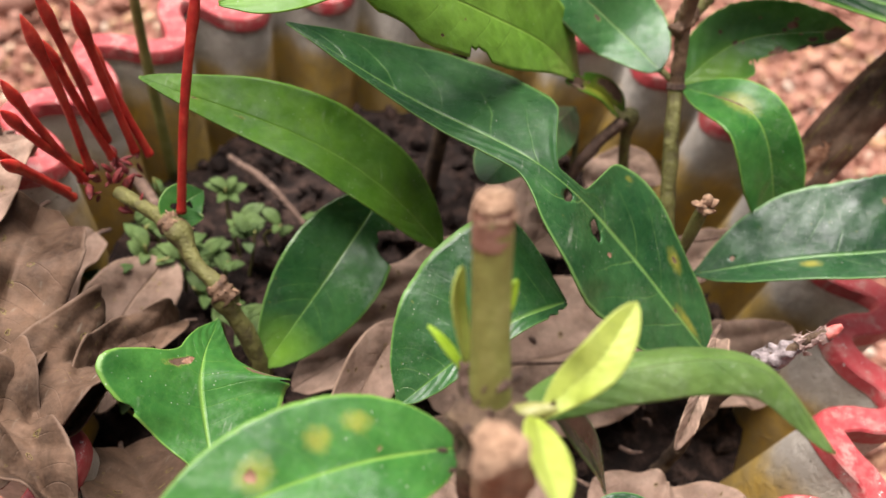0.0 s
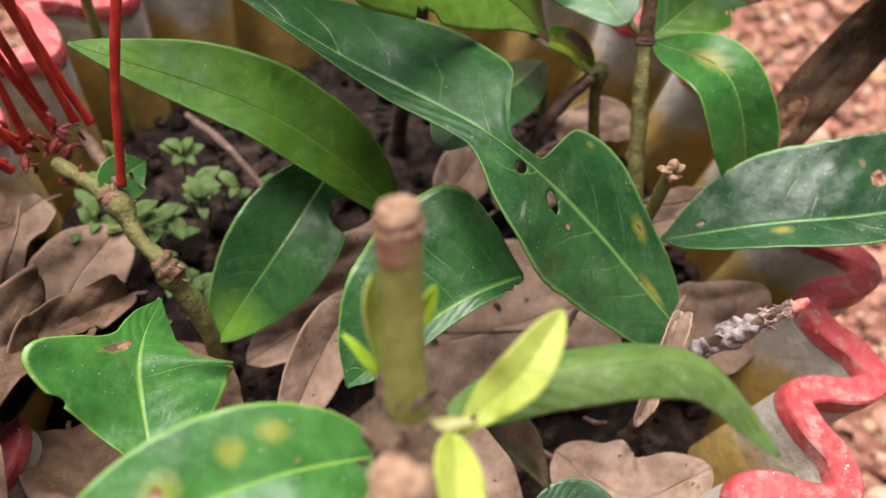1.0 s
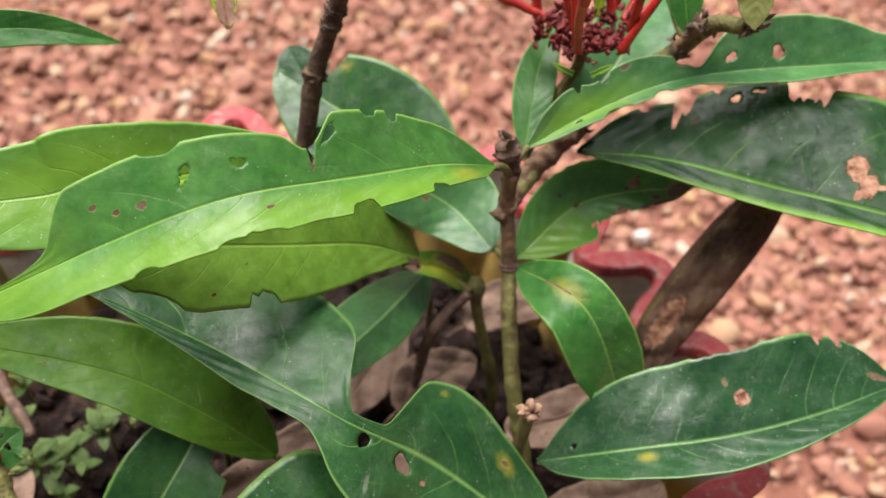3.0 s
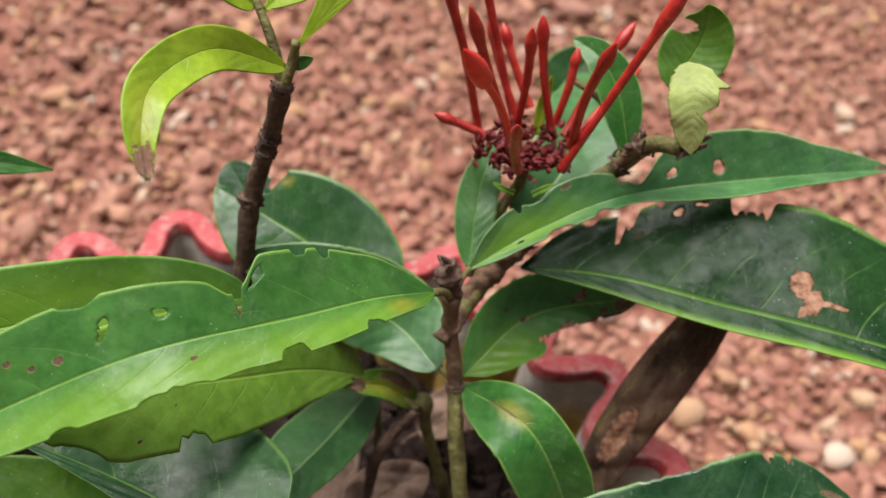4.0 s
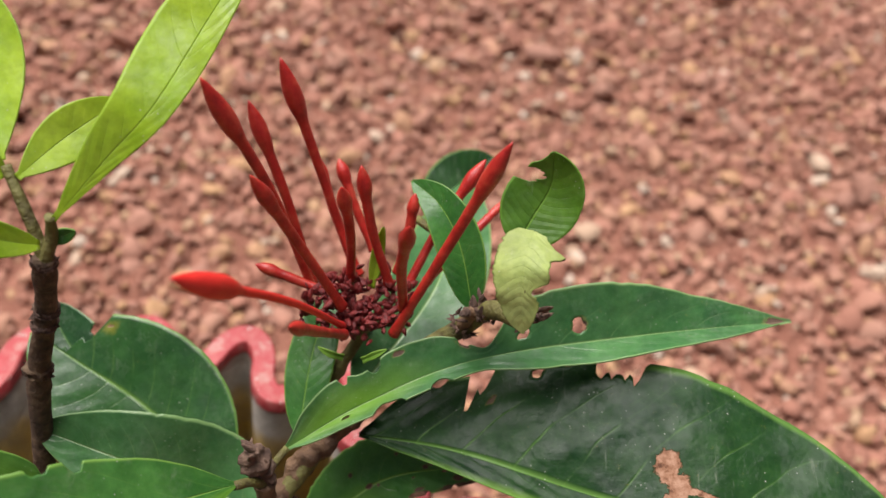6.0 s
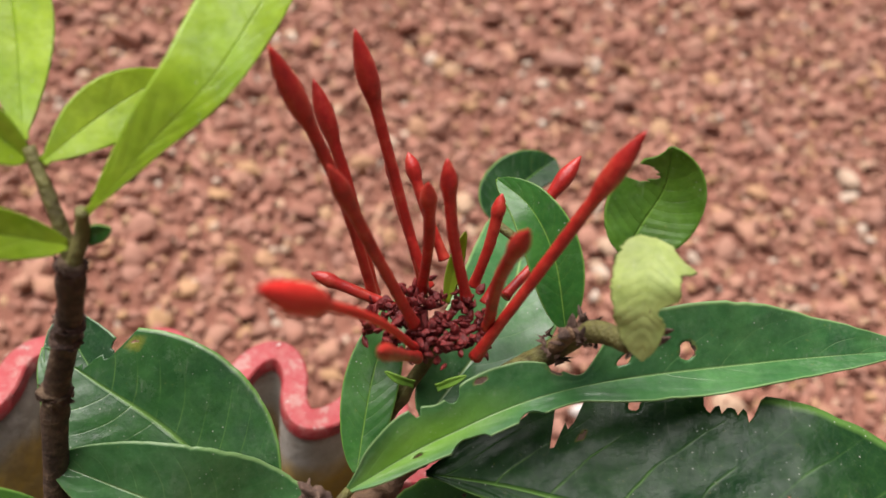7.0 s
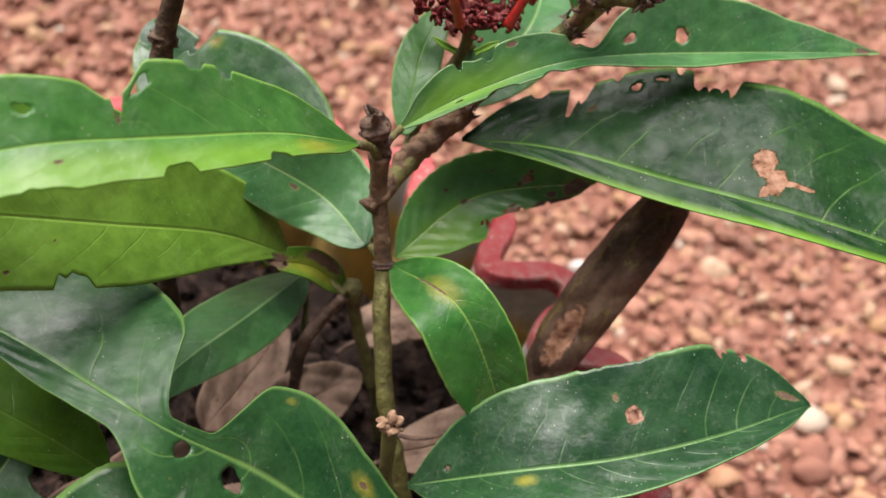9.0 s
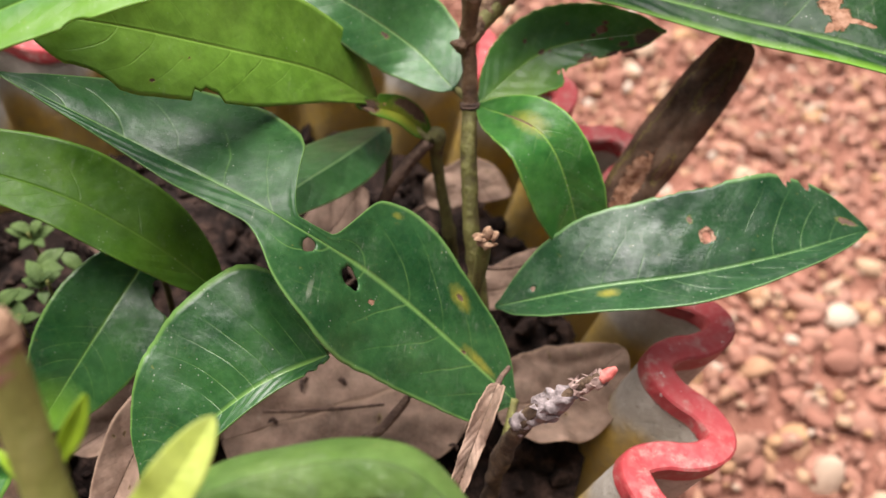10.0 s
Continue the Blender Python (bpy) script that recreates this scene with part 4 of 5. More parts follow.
leaf(main, [(0.1040, 0.2655, 0.2600), (0.1050, 0.2839, 0.2712), (0.1090, 0.3004, 0.2765)], 0.0058, LEAF_MID, face=(0.8, 0.8), fold=4, shape=(0.9, 0.6), seed=16)
leaf(main, [(0.1420, 0.2850, 0.2900), (0.1378, 0.2936, 0.3010), (0.1322, 0.3010, 0.3065), (0.1252, 0.3068, 0.3079)], 0.0056, LEAF_MID, face=(0.7, 0.6), fold=18, shape=(0.9, 0.6), seed=17)
leaf(main, [(0.1500, 0.2915, 0.3060), (0.1530, 0.2965, 0.3100), (0.1562, 0.3010, 0.3160), (0.1556, 0.3029, 0.3240)], 0.0088, LEAF_OLIVE_SHADE, face=(0.9, 0.9), fold=12, shape=(0.9, 0.5), bites=((1, 0.72, 0.13, 0.75), (1, 0.98, 0.08, 0.6)), seed=18)
leaf(main, [(0.1517, 0.2815, 0.3207), (0.1507, 0.278, 0.3205), (0.1497, 0.2731, 0.3187), (0.15, 0.2694, 0.3138), (0.1515, 0.2669, 0.3057)], 0.0080, LEAF_GALL, LEAF_GALL, face=(0.9, 0.9), fold=6, curl=0.35, nu=110,
     table=((0, 0.0024, 0.0030), (0.06, 0.0040, 0.0046), (0.11, 0.0062, 0.0054), (0.15, 0.0080, 0.0058), (0.19, 0.0078, 0.0060), (0.23, 0.0052, 0.0062), (0.35, 0.0052, 0.0062), (0.46, 0.0056, 0.0060), (0.51, 0.0054, 0.0058), (0.55, 0.0022, 0.0056), (0.60, 0.0020, 0.0053), (0.66, 0.0034, 0.0050), (0.74, 0.0036, 0.0046), (0.84, 0.0026, 0.0036), (0.93, 0.0016, 0.0022), (1, 0, 0)), stains_and_light=(("brown", 0.58, 0.36, 0.03, 0.06), ("brown", 0.17, 0.98, 0.03, 0.05)), wave=0.10, seed=19, label="pale curled leaf showing its underside", ragged=0.03)


def stalk(parent, points, r=0.0009, mat=None):
    tube("leaf_stalk", parent, points, [r * 1.3, r, r], mat or OLIVE_STEM, n=16, m=8, seed=45)


stalk(main, [(0.0996, 0.2490, 0.2660), (0.0978, 0.2466, 0.2708), (0.0950, 0.2438, 0.2738)], 0.0011)
stalk(main, [(0.0998, 0.2493, 0.2650), (0.1012, 0.2525, 0.2685), (0.1036, 0.2562, 0.2700)])
stalk(main, [(0.0945, 0.2440, 0.2212), (0.0860, 0.2480, 0.2240), (0.0785, 0.2497, 0.2268)])
stalk(main, [(0.1030, 0.2420, 0.2392), (0.0940, 0.2520, 0.2395), (0.0846, 0.2602, 0.2402)])
stalk(main, [(0.0835, 0.2385, 0.2000), (0.0830, 0.2490, 0.2060), (0.0808, 0.2578, 0.2112)])
stalk(main, [(0.1156, 0.2859, 0.2738), (0.1250, 0.3200, 0.2560), (0.1325, 0.3545, 0.2504)])
stalk(main, [(0.1230, 0.1645, 0.1930), (0.1240, 0.1710, 0.1965), (0.1247, 0.1777, 0.1992)], 0.0012)
stalk(main, [(0.1267, 0.3080, 0.2947), (0.1364, 0.3018, 0.2913), (0.1422, 0.2940, 0.2836), (0.1430, 0.2830, 0.2900)], 0.0008)
husk = thing("dead_leaf", (0.15, 0.22, 0.20), "brown withered leaf hanging beside the shrub, curled lengthwise", "dead leaf", "dead leaves")
leaf(husk, [(0.1770, 0.2690, 0.2520), (0.1700, 0.2620, 0.2400), (0.1610, 0.2530, 0.2240), (0.1540, 0.2460, 0.2060), (0.1490, 0.2390, 0.1900)], (0.0090, 0.0104), LEAF_HUSK, LEAF_HUSK, face=(0.9, 0.8, 0.9), fold=32, shape=(0.8, 0.30), stains_and_light=(("brown", 0.35, -0.95, 0.40, 0.32), ("brown", 0.2, 0.2, 0.12, 0.35), ("brown", 0.55, 0.6, 0.08, 0.2), ("scar", 0.66, -0.1, 0.14, 0.4)), wave=0.05, curl=0.9, ragged=0.004, crumple=0.0014, seed=20, name="blade")

tube("leaf_stalk", husk, [(0.1800, 0.2722, 0.2590), (0.1785, 0.2706, 0.2555), (0.1770, 0.2690, 0.2518)], [0.0008, 0.0009, 0.0011], DRY, n=12, m=8, seed=47)

# flower cluster
flower = tube("flower_head", main, [(0.1050, 0.2690, 0.2520), (0.1071, 0.2757, 0.2591), (0.1112, 0.2820, 0.2658), (0.1156, 0.2859, 0.2738), (0.1163, 0.2865, 0.2830)], [0.0016, 0.0015, 0.0015, 0.0015, 0.0018], OLIVE_STEM, rings=((0.5, 0.05, 0.4),), seed=30, label="red ixora flower cluster in bud")
for i in range(30):
    rg = np.random.default_rng(200 + i)
    a, rr = i * 2.4, 0.0106 * math.sqrt((i + 0.5) / 30)
    q = np.array((0.1150, 0.2865, 0.2855)) + rr * (np.array((1.22, 0.05, 0.0)) * math.cos(a) + np.array((0.0, 0.62, 0.30)) * math.sin(a))
    scales(flower, q, 9, 0.0025, (0.0012, 0.0011, 0.0010), RED_CALYX, 300 + i, axis=(0.25 * math.cos(a), -0.2 + 0.25 * math.sin(a), 1.0), fat=0.62)
    if i % 3 == 0:
        tube("stalk", flower, [(0.1160, 0.2860, 0.2800), (0.5 * q[0] + 0.058, 0.5 * q[1] + 0.1415, 0.5 * q[2] + 0.1405), tuple(q)], [0.0010, 0.0008, 0.0009], RED_CALYX, n=10, m=7)
BUDS = (((0.0954, 0.3100, 0.3362), (0.1136, 0.2981, 0.2819), 0.0021), ((0.0843, 0.2909, 0.3434), (0.1038, 0.2920, 0.2824), 0.0021), ((0.0884, 0.3071, 0.3263), (0.1032, 0.2950, 0.2823), 0.0019),
        ((0.0961, 0.2765, 0.3329), (0.1122, 0.2829, 0.2887), 0.0017), ((0.1066, 0.3156, 0.3047), (0.1169, 0.3039, 0.2861), 0.0017), ((0.1117, 0.2871, 0.3223), (0.1129, 0.2919, 0.2884), 0.0017),
        ((0.1146, 0.2960, 0.3207), (0.1220, 0.2910, 0.2890), 0.0017), ((0.1263, 0.3025, 0.3081), (0.1235, 0.2964, 0.2873), 0.0015), ((0.1419, 0.3144, 0.3102), (0.1261, 0.2927, 0.2860), 0.0018),
        ((0.1446, 0.2845, 0.3407), (0.1246, 0.2779, 0.2870), 0.0019), ((0.1273, 0.2660, 0.3342), (0.1263, 0.2813, 0.2926), 0.0017), ((0.0904, 0.2917, 0.2903), (0.1120, 0.2890, 0.2840), 0.0016),
        ((0.0948, 0.2365, 0.3487), (0.1128, 0.2794, 0.2862), 0.0023), ((0.1081, 0.2498, 0.3226), (0.1134, 0.2766, 0.2867), 0.0015), ((0.1497, 0.3249, 0.2887), (0.1307, 0.2991, 0.2819), 0.0011),
        ((0.1024, 0.3110, 0.3091), (0.1142, 0.2967, 0.2847), 0.0014))
for tip, base, head in BUDS:
    near = head > 0.0022
    bud(flower, tip, base, head, mat=RED_LIT if near else None, stalk=0.0008 if near else 0.00112, label="red bud reaching forward, painted brighter as lit" if near else "")
leaf(flower, [(0.1180, 0.2900, 0.2880), (0.1190, 0.2940, 0.2960), (0.1200, 0.2950, 0.3040)], 0.0016, LEAF_YOUNG, face=(0.9, 0.9), fold=20, nu=24, nv=10, name="bract", seed=21)
leaf(flower, [(0.1135, 0.2750, 0.2800), (0.1105, 0.2745, 0.2816), (0.1075, 0.2752, 0.2828)], 0.0008, LEAF_OLIVE, face=(0.9, 0.9), fold=20, nu=24, nv=10, name="bract", seed=22)
leaf(flower, [(0.1180, 0.2740, 0.2810), (0.1208, 0.2744, 0.2830), (0.1235, 0.2752, 0.2845)], 0.0008, LEAF_OLIVE, face=(0.9, 0.9), fold=20, nu=24, nv=10, name="bract", seed=23)

# ---- young shoot on the left ----
shoot = thing("ixora_shrub", (0.038, 0.266, 0.155), "brown woody ixora shoot topped by yellow-green young leaves", "shrub")
tube("stem", shoot, [(0.0400, 0.2600, 0.150), (0.0420, 0.2560, 0.2300), (0.0447, 0.2605, 0.2616), (0.0467, 0.2648, 0.2781), (0.0517, 0.2675, 0.2959), (0.0562, 0.2670, 0.3141)], [0.0029, 0.0028, 0.0026, 0.0025, 0.0024, 0.0021], BARK,
     rings=((0.42, 0.01, 0.15), (0.745, 0.010, 0.15), (0.965, 0.015, 0.2)), n=160, m=18, seed=31, rough=0.035)
for i, (at, along, r, count) in enumerate((((0.0467, 0.2648, 0.2781), (0.15, 0.15, 1), 0.0028, 26), ((0.0508, 0.2671, 0.2925), (0.2, 0.1, 1), 0.0024, 18),
                                           ((0.0520, 0.2675, 0.2968), (0.2, 0.1, 1), 0.0024, 20), ((0.0558, 0.2670, 0.3125), (0.2, 0.0, 1), 0.0022, 18))):
    collar(shoot, at, along, r * 0.82, NODE if i else BARK, seed=16 + i, h=0.0016 if i else 0.0026, rough=0.16)
    flakes(shoot, at, along, r, count, 140 + i, size=0.0017)
tube("shoot_stem", shoot, [(0.0560, 0.2665, 0.3125), (0.0580, 0.2690, 0.3185), (0.0590, 0.2690, 0.3240)], [0.0013, 0.0013, 0.0010], OLIVE_STEM, n=20, seed=32)
tube("shoot_stem", shoot, [(0.0560, 0.2675, 0.3130), (0.0530, 0.2715, 0.3220), (0.0490, 0.2765, 0.3290)], [0.0014, 0.0012, 0.0010], OLIVE_STEM, n=20, seed=33)
leaf(shoot, [(0.0597, 0.2687, 0.3233), (0.0688, 0.2770, 0.3327), (0.0772, 0.2847, 0.3409), (0.0840, 0.3048, 0.3489), (0.0899, 0.3242, 0.3553)], (0.0088, 0.0040), LEAF_YOUNG, face=(0.8, 0.8), fold=2, shape=(1.25, 0.7), wave=0.08, seed=24)
leaf(shoot, [(0.0514, 0.2750, 0.3275), (0.0577, 0.2844, 0.3302), (0.0664, 0.2956, 0.3326)], 0.0052, LEAF_YOUNG, face=(0.8, 0.8), fold=10, shape=(1.1, 0.8), seed=25)
leaf(shoot, [(0.0479, 0.2774, 0.3294), (0.0425, 0.2939, 0.3401), (0.0369, 0.3065, 0.3497)], 0.0064, LEAF_YOUNG, face=(0.9, 0.9), fold=14, shape=(1.25, 0.7), holes=((0.93, -0.3, 0.04, 0.2),), seed=26)
leaf(shoot, [(0.0490, 0.2753, 0.3275), (0.0411, 0.2746, 0.3357), (0.0330, 0.2678, 0.3404), (0.0246, 0.2573, 0.3414)], (0.0062, 0.0042), LEAF_YOUNG, face=(0.5, 0.3), fold=22, shape=(0.8, 0.6), stains_and_light=(("yellow", 0.5, -0.5, 0.6, 0.5),), seed=27)
leaf(shoot, [(0.0570, 0.2660, 0.3190), (0.0447, 0.2563, 0.3290), (0.0370, 0.2414, 0.3308), (0.0371, 0.2302, 0.3283), (0.0397, 0.2224, 0.3229)], 0.0051, LEAF_YOUNG, face=(0.6, 0.9), fold=14, shape=(0.9, 0.55), stains_and_light=(("yellow", 0.8, 0, 0.2, 0.9), ("scar", 0.97, 0, 0.09, 1)), seed=28)
leaf(shoot, [(0.0570, 0.2690, 0.3170), (0.0600, 0.2700, 0.3180), (0.0625, 0.2700, 0.3195)], 0.0016, LEAF_MID, face=(0.9, 0.9), nu=20, nv=8, seed=29)

# ---- pruned stump in front ----
stump = thing("pruned_stem", (0.060, 0.104, 0.155), "cut green ixora stem sprouting bright new leaves", "shrub")
tube("stem", stump, [(0.0630, 0.1120, 0.150), (0.0610, 0.1030, 0.2100), (0.0575, 0.0985, 0.2560), (0.0557, 0.1000, 0.2700), (0.0545, 0.1025, 0.2765)], [0.0038, 0.0036, 0.0034, 0.0040, 0.0036], BARK, rings=((0.90, 0.05, 0.2),), seed=51, n=70, rough=0.2)
tube("cut_shoot", stump, [(0.0547, 0.1022, 0.2755), (0.0514, 0.1085, 0.2900), (0.0488, 0.1134, 0.3030)], [0.0032, 0.0029, 0.0028, 0.0028], GREEN_STEM, n=40, m=20, seed=52, rough=0.012, label="olive green cut shoot")
tube("dried_end", stump, [(0.0495, 0.1119, 0.2990), (0.0490, 0.1129, 0.3015), (0.0486, 0.1138, 0.3040)], [0.00287, 0.0029, 0.0029, 0.00285], SHOOT_TOP, n=24, m=20, seed=53, rough=0.015, label="reddish brown dried end")
tube("cut_end", stump, [(0.0490, 0.1130, 0.3020), (0.0486, 0.1138, 0.3040), (0.0482, 0.1145, 0.3060)], [0.0028, 0.0030, 0.0029, 0.0023], CUT_WOOD, n=18, m=20, seed=53, rough=0.08, label="tan cut end")
tube("pith", stump, [(0.0485, 0.1140, 0.3050), (0.0482, 0.1145, 0.3062)], [0.0014, 0.0012], CUT_WOOD, n=6, m=12, seed=54, rough=0.2)
tube("short_stub", stump, [(0.0590, 0.1000, 0.2550), (0.0571, 0.0880, 0.2800), (0.0540, 0.0850, 0.2935)], [0.0034, 0.0034, 0.0034, 0.0036], CUT_WOOD, n=40, m=18, seed=55, rough=0.22, label="rough brown pruned stub")
scales(stump, (0.0550, 0.0995, 0.2735), 90, 0.0021, (0.0027, 0.0020, 0.0042), NODE, 56, name="bark_scale", label="flaking brown bark scales")
collar(stump, (0.0554, 0.1003, 0.2722), (-0.1, 0.2, 1.0), 0.0040, BARK, seed=22, h=0.0090, rough=0.32)
leaf(stump, [(0.0620, 0.1005, 0.2775), (0.0650, 0.1040, 0.2800), (0.0687, 0.1072, 0.2851), (0.0725, 0.1147, 0.2900)], 0.0036, LEAF_BUDDING, face=(0.9, 0.9), fold=18, shape=(1.1, 0.6), seed=57, nu=50, nv=18, thick=0.0003)
leaf(stump, [(0.0610, 0.1000, 0.2780), (0.0616, 0.0907, 0.2835), (0.0627, 0.0817, 0.2881)], 0.0036, LEAF_BUDDING, face=(0.9, 0.9), fold=18, shape=(1.0, 0.6), seed=58, nu=50, nv=18, thick=0.0003)
tube("sprout", stump, [(0.0565, 0.1010, 0.2745), (0.0600, 0.1008, 0.2775), (0.0640, 0.1020, 0.2785)], [0.0016, 0.0013, 0.0010], GREEN_STEM, n=16, seed=59, rough=0.15, label="yellow-green sprout")
leaf(stump, [(0.0604, 0.1060, 0.2691), (0.0771, 0.1145, 0.2739), (0.0966, 0.1177, 0.2767), (0.1128, 0.1106, 0.2676)], (0.0080, 0.0050), LEAF_LEATHER, face=(0.1, 0.1), fold=-22, curl=0.5, shape=(0.8, 0.55), wave=0.05, seed=60)
leaf(stump, [(0.0525, 0.1030, 0.2600), (0.0370, 0.0954, 0.2626), (0.0217, 0.0849, 0.2637), (0.0097, 0.0746, 0.2601)], 0.0115, LEAF_MID, face=(0.6, 0.6), fold=14, shape=(0.85, 0.65), stains_and_light=(("yellow", 0.42, -0.45, 0.05, 0.22), ("yellow", 0.62, -0.3, 0.06, 0.3), ("yellow", 0.3, -0.6, 0.05, 0.2), ("yellow", 0.85, -0.2, 0.06, 0.4), ("yellow", 0.90, -0.35, 0.09, 0.5), ("scar", 0.88, -0.35, 0.05, 0.22), ("scar", 0.63, -0.3, 0.02, 0.10), ("brown", 0.60, 0.25, 0.006, 0.03), ("brown", 0.25, -0.15, 0.008, 0.03)), seed=61, ragged=0.006)
leaf(stump, [(0.0660, 0.1100, 0.2660), (0.0765, 0.1115, 0.2519), (0.0838, 0.1123, 0.2369)], 0.0048, LEAF_DARK, face=(0.8, 0.8), fold=12, seed=62, nu=40, nv=14)
leaf(stump, [(0.0840, 0.1140, 0.2200), (0.0950, 0.1169, 0.2202), (0.1036, 0.1126, 0.2208)], 0.0050, LEAF_DARK, face=(0.8, 0.8), fold=12, seed=63, nu=40, nv=14)
tube("leaf_stalk", stump, [(0.0600, 0.1050, 0.2100), (0.0740, 0.1110, 0.2150), (0.0845, 0.1140, 0.2200)], [0.0012, 0.0010, 0.0008], GREEN_STEM, n=16, seed=64)
leaf(stump, [(0.0508, 0.1075, 0.2759), (0.0470, 0.1113, 0.2854), (0.0465, 0.1142, 0.2913)], 0.0017, LEAF_BUDDING, face=(0.8, 0.8), fold=25, shape=(1, 0.6), nu=30, nv=10, seed=65, stains_and_light=(("yellow", 0.6, 0.3, 0.4, 0.8),))
leaf(stump, [(0.0505, 0.1070, 0.2755), (0.0458, 0.1096, 0.2790), (0.0435, 0.1111, 0.2800)], 0.0010, LEAF_YOUNG, face=(0.8, 0.8), fold=25, nu=24, nv=8, seed=66)
leaf(stump, [(0.0520, 0.1110, 0.2790), (0.0540, 0.1140, 0.2840), (0.0552, 0.1165, 0.2880)], 0.0016, LEAF_YOUNG, face=(0.8, 0.8), fold=25, nu=24, nv=8, seed=67)
tube("side_sprout", stump, [(0.0535, 0.1030, 0.2725), (0.0510, 0.1060, 0.2745), (0.0503, 0.1078, 0.2770)], [0.0018, 0.0015, 0.0012], DRY, n=16, seed=68, rough=0.2, label="scaly brown side sprout")

# ---- plants on the left ----
low = thing("ixora_shrub", (0.005, 0.16, 0.155), "knobbly ixora twig carrying a red cluster of buds", "shrub")
tube("stem", low, [(0.0080, 0.1600, 0.150), (0.0050, 0.1605, 0.1800), (-0.0060, 0.1647, 0.2035), (-0.0139, 0.1694, 0.2074), (-0.0217, 0.1762, 0.2118), (-0.0392, 0.1850, 0.2110)], [0.0028, 0.0026, 0.0026, 0.0020, 0.0022, 0.0018], OLIVE_STEM,
     rings=((0.56, 0.03, 0.7), (0.78, 0.03, 0.7)), n=70, seed=71, rough=0.12)
scales(low, (-0.0060, 0.1647, 0.2045), 30, 0.0020, (0.0014, 0.0014, 0.0010), CUT_WOOD, 72, name="bud_scale", label="grey-brown knot of bud scales")
scales(low, (-0.0217, 0.1762, 0.2125), 30, 0.0020, (0.0014, 0.0014, 0.0010), CUT_WOOD, 73, name="bud_scale", label="brown knot of bud scales")
collar(low, (-0.0062, 0.1650, 0.2038), (-0.8, 0.4, 0.4), 0.0025, BROWN_STEM, seed=20, h=0.0055, rough=0.2)
collar(low, (-0.0217, 0.1762, 0.2117), (-0.9, 0.5, 0.1), 0.0024, BROWN_STEM, seed=21, h=0.0055, rough=0.2)
cluster = scales(low, (-0.0440, 0.1890, 0.2110), 40, 0.0034, (0.0060, 0.0050, 0.0024), RED_CALYX, 74, name="flower_head", label="red ixora flower cluster in bud")
for tip, base, head in (((-0.0563, 0.1881, 0.2598), (-0.0482, 0.1896, 0.2124), 0.0017), ((-0.0485, 0.1967, 0.2597), (-0.0386, 0.1969, 0.2145), 0.0018), ((-0.0535, 0.1911, 0.2650), (-0.0456, 0.1963, 0.2172), 0.0016),
                        ((-0.0596, 0.1795, 0.2473), (-0.0490, 0.1871, 0.2104), 0.0016), ((-0.0587, 0.1751, 0.2421), (-0.0507, 0.1886, 0.2127), 0.0016), ((-0.0570, 0.1674, 0.2338), (-0.0507, 0.1829, 0.2077), 0.0016),
                        ((-0.0550, 0.1924, 0.2502), (-0.0443, 0.1951, 0.2125), 0.0015), ((-0.0488, 0.2007, 0.2475), (-0.0357, 0.1990, 0.2123), 0.0016), ((-0.0638, 0.1682, 0.2391), (-0.0522, 0.1834, 0.2089), 0.0016)):
    bud(cluster, tip, base, head)
bud(low, (-0.0190, 0.1981, 0.2720), (-0.0204, 0.1790, 0.2150), 0.0014)
leaf(low, [(0.0469, 0.1933, 0.2049), (0.0280, 0.1950, 0.2220), (0.0037, 0.1986, 0.2310), (-0.0347, 0.1966, 0.2411)], (0.0088, 0.0142), LEAF_OLIVE_SHADE, face=(0.4, 0.6), fold=6, shape=(0.8, 0.75), stains_and_light=(("brown", 0.72, 0.2, 0.018, 0.06), ("brown", 0.85, 0.1, 0.015, 0.1)), wave=0.06, seed=75)
leaf(low, [(0.0276, 0.2042, 0.2093), (0.0178, 0.1795, 0.1990), (0.0060, 0.1595, 0.1816)], 0.0140, LEAF_GLOSSY, face=(0.95, 0.95), fold=10, shape=(0.85, 0.65), bites=((1, 0.2, 0.08, 0.5),), stains_and_light=(("light", 0.98, 0.1, 0.22, 1.3),), seed=76)
leaf(low, [(0.0784, 0.1693, 0.2212), (0.0628, 0.1578, 0.2199), (0.0427, 0.1402, 0.2071)], 0.02, LEAF_GLOSSY, face=(0.4, 0.5), fold=18, table=((0, 0.0006, 0.008), (0.04, 0.0016, 0.0175), (0.1, 0.0026, 0.0232), (0.2, 0.0030, 0.0262), (0.35, 0.0036, 0.0258), (0.5, 0.0040, 0.0238), (0.65, 0.0042, 0.0206), (0.8, 0.0038, 0.0150), (0.92, 0.0024, 0.0084), (1, 0, 0)), bites=((1, 0.06, 0.02, 0.4), (1, 0.12, 0.02, 0.3)), wave=0.04, seed=77)
leaf(low, [(-0.0217, 0.1762, 0.2110), (-0.0210, 0.1825, 0.2140), (-0.0176, 0.1880, 0.2145)], 0.0060, LEAF_MID, face=(0.9, 0.9), fold=8, holes=((0.4, 0.3, 0.06, 0.15), (0.6, -0.2, 0.07, 0.16), (0.65, 0.4, 0.05, 0.12)), seed=87)
stalk(low, [(0.0500, 0.1990, 0.1500), (0.0497, 0.1965, 0.1850), (0.0466, 0.1933, 0.2051)])
stalk(low, [(0.0262, 0.2060, 0.1500), (0.0262, 0.2065, 0.1850), (0.0245, 0.2042, 0.2096)])
lobed = thing("seedling", (-0.001, 0.13, 0.16), "bright green weed leaf with ragged lobes", "weed")
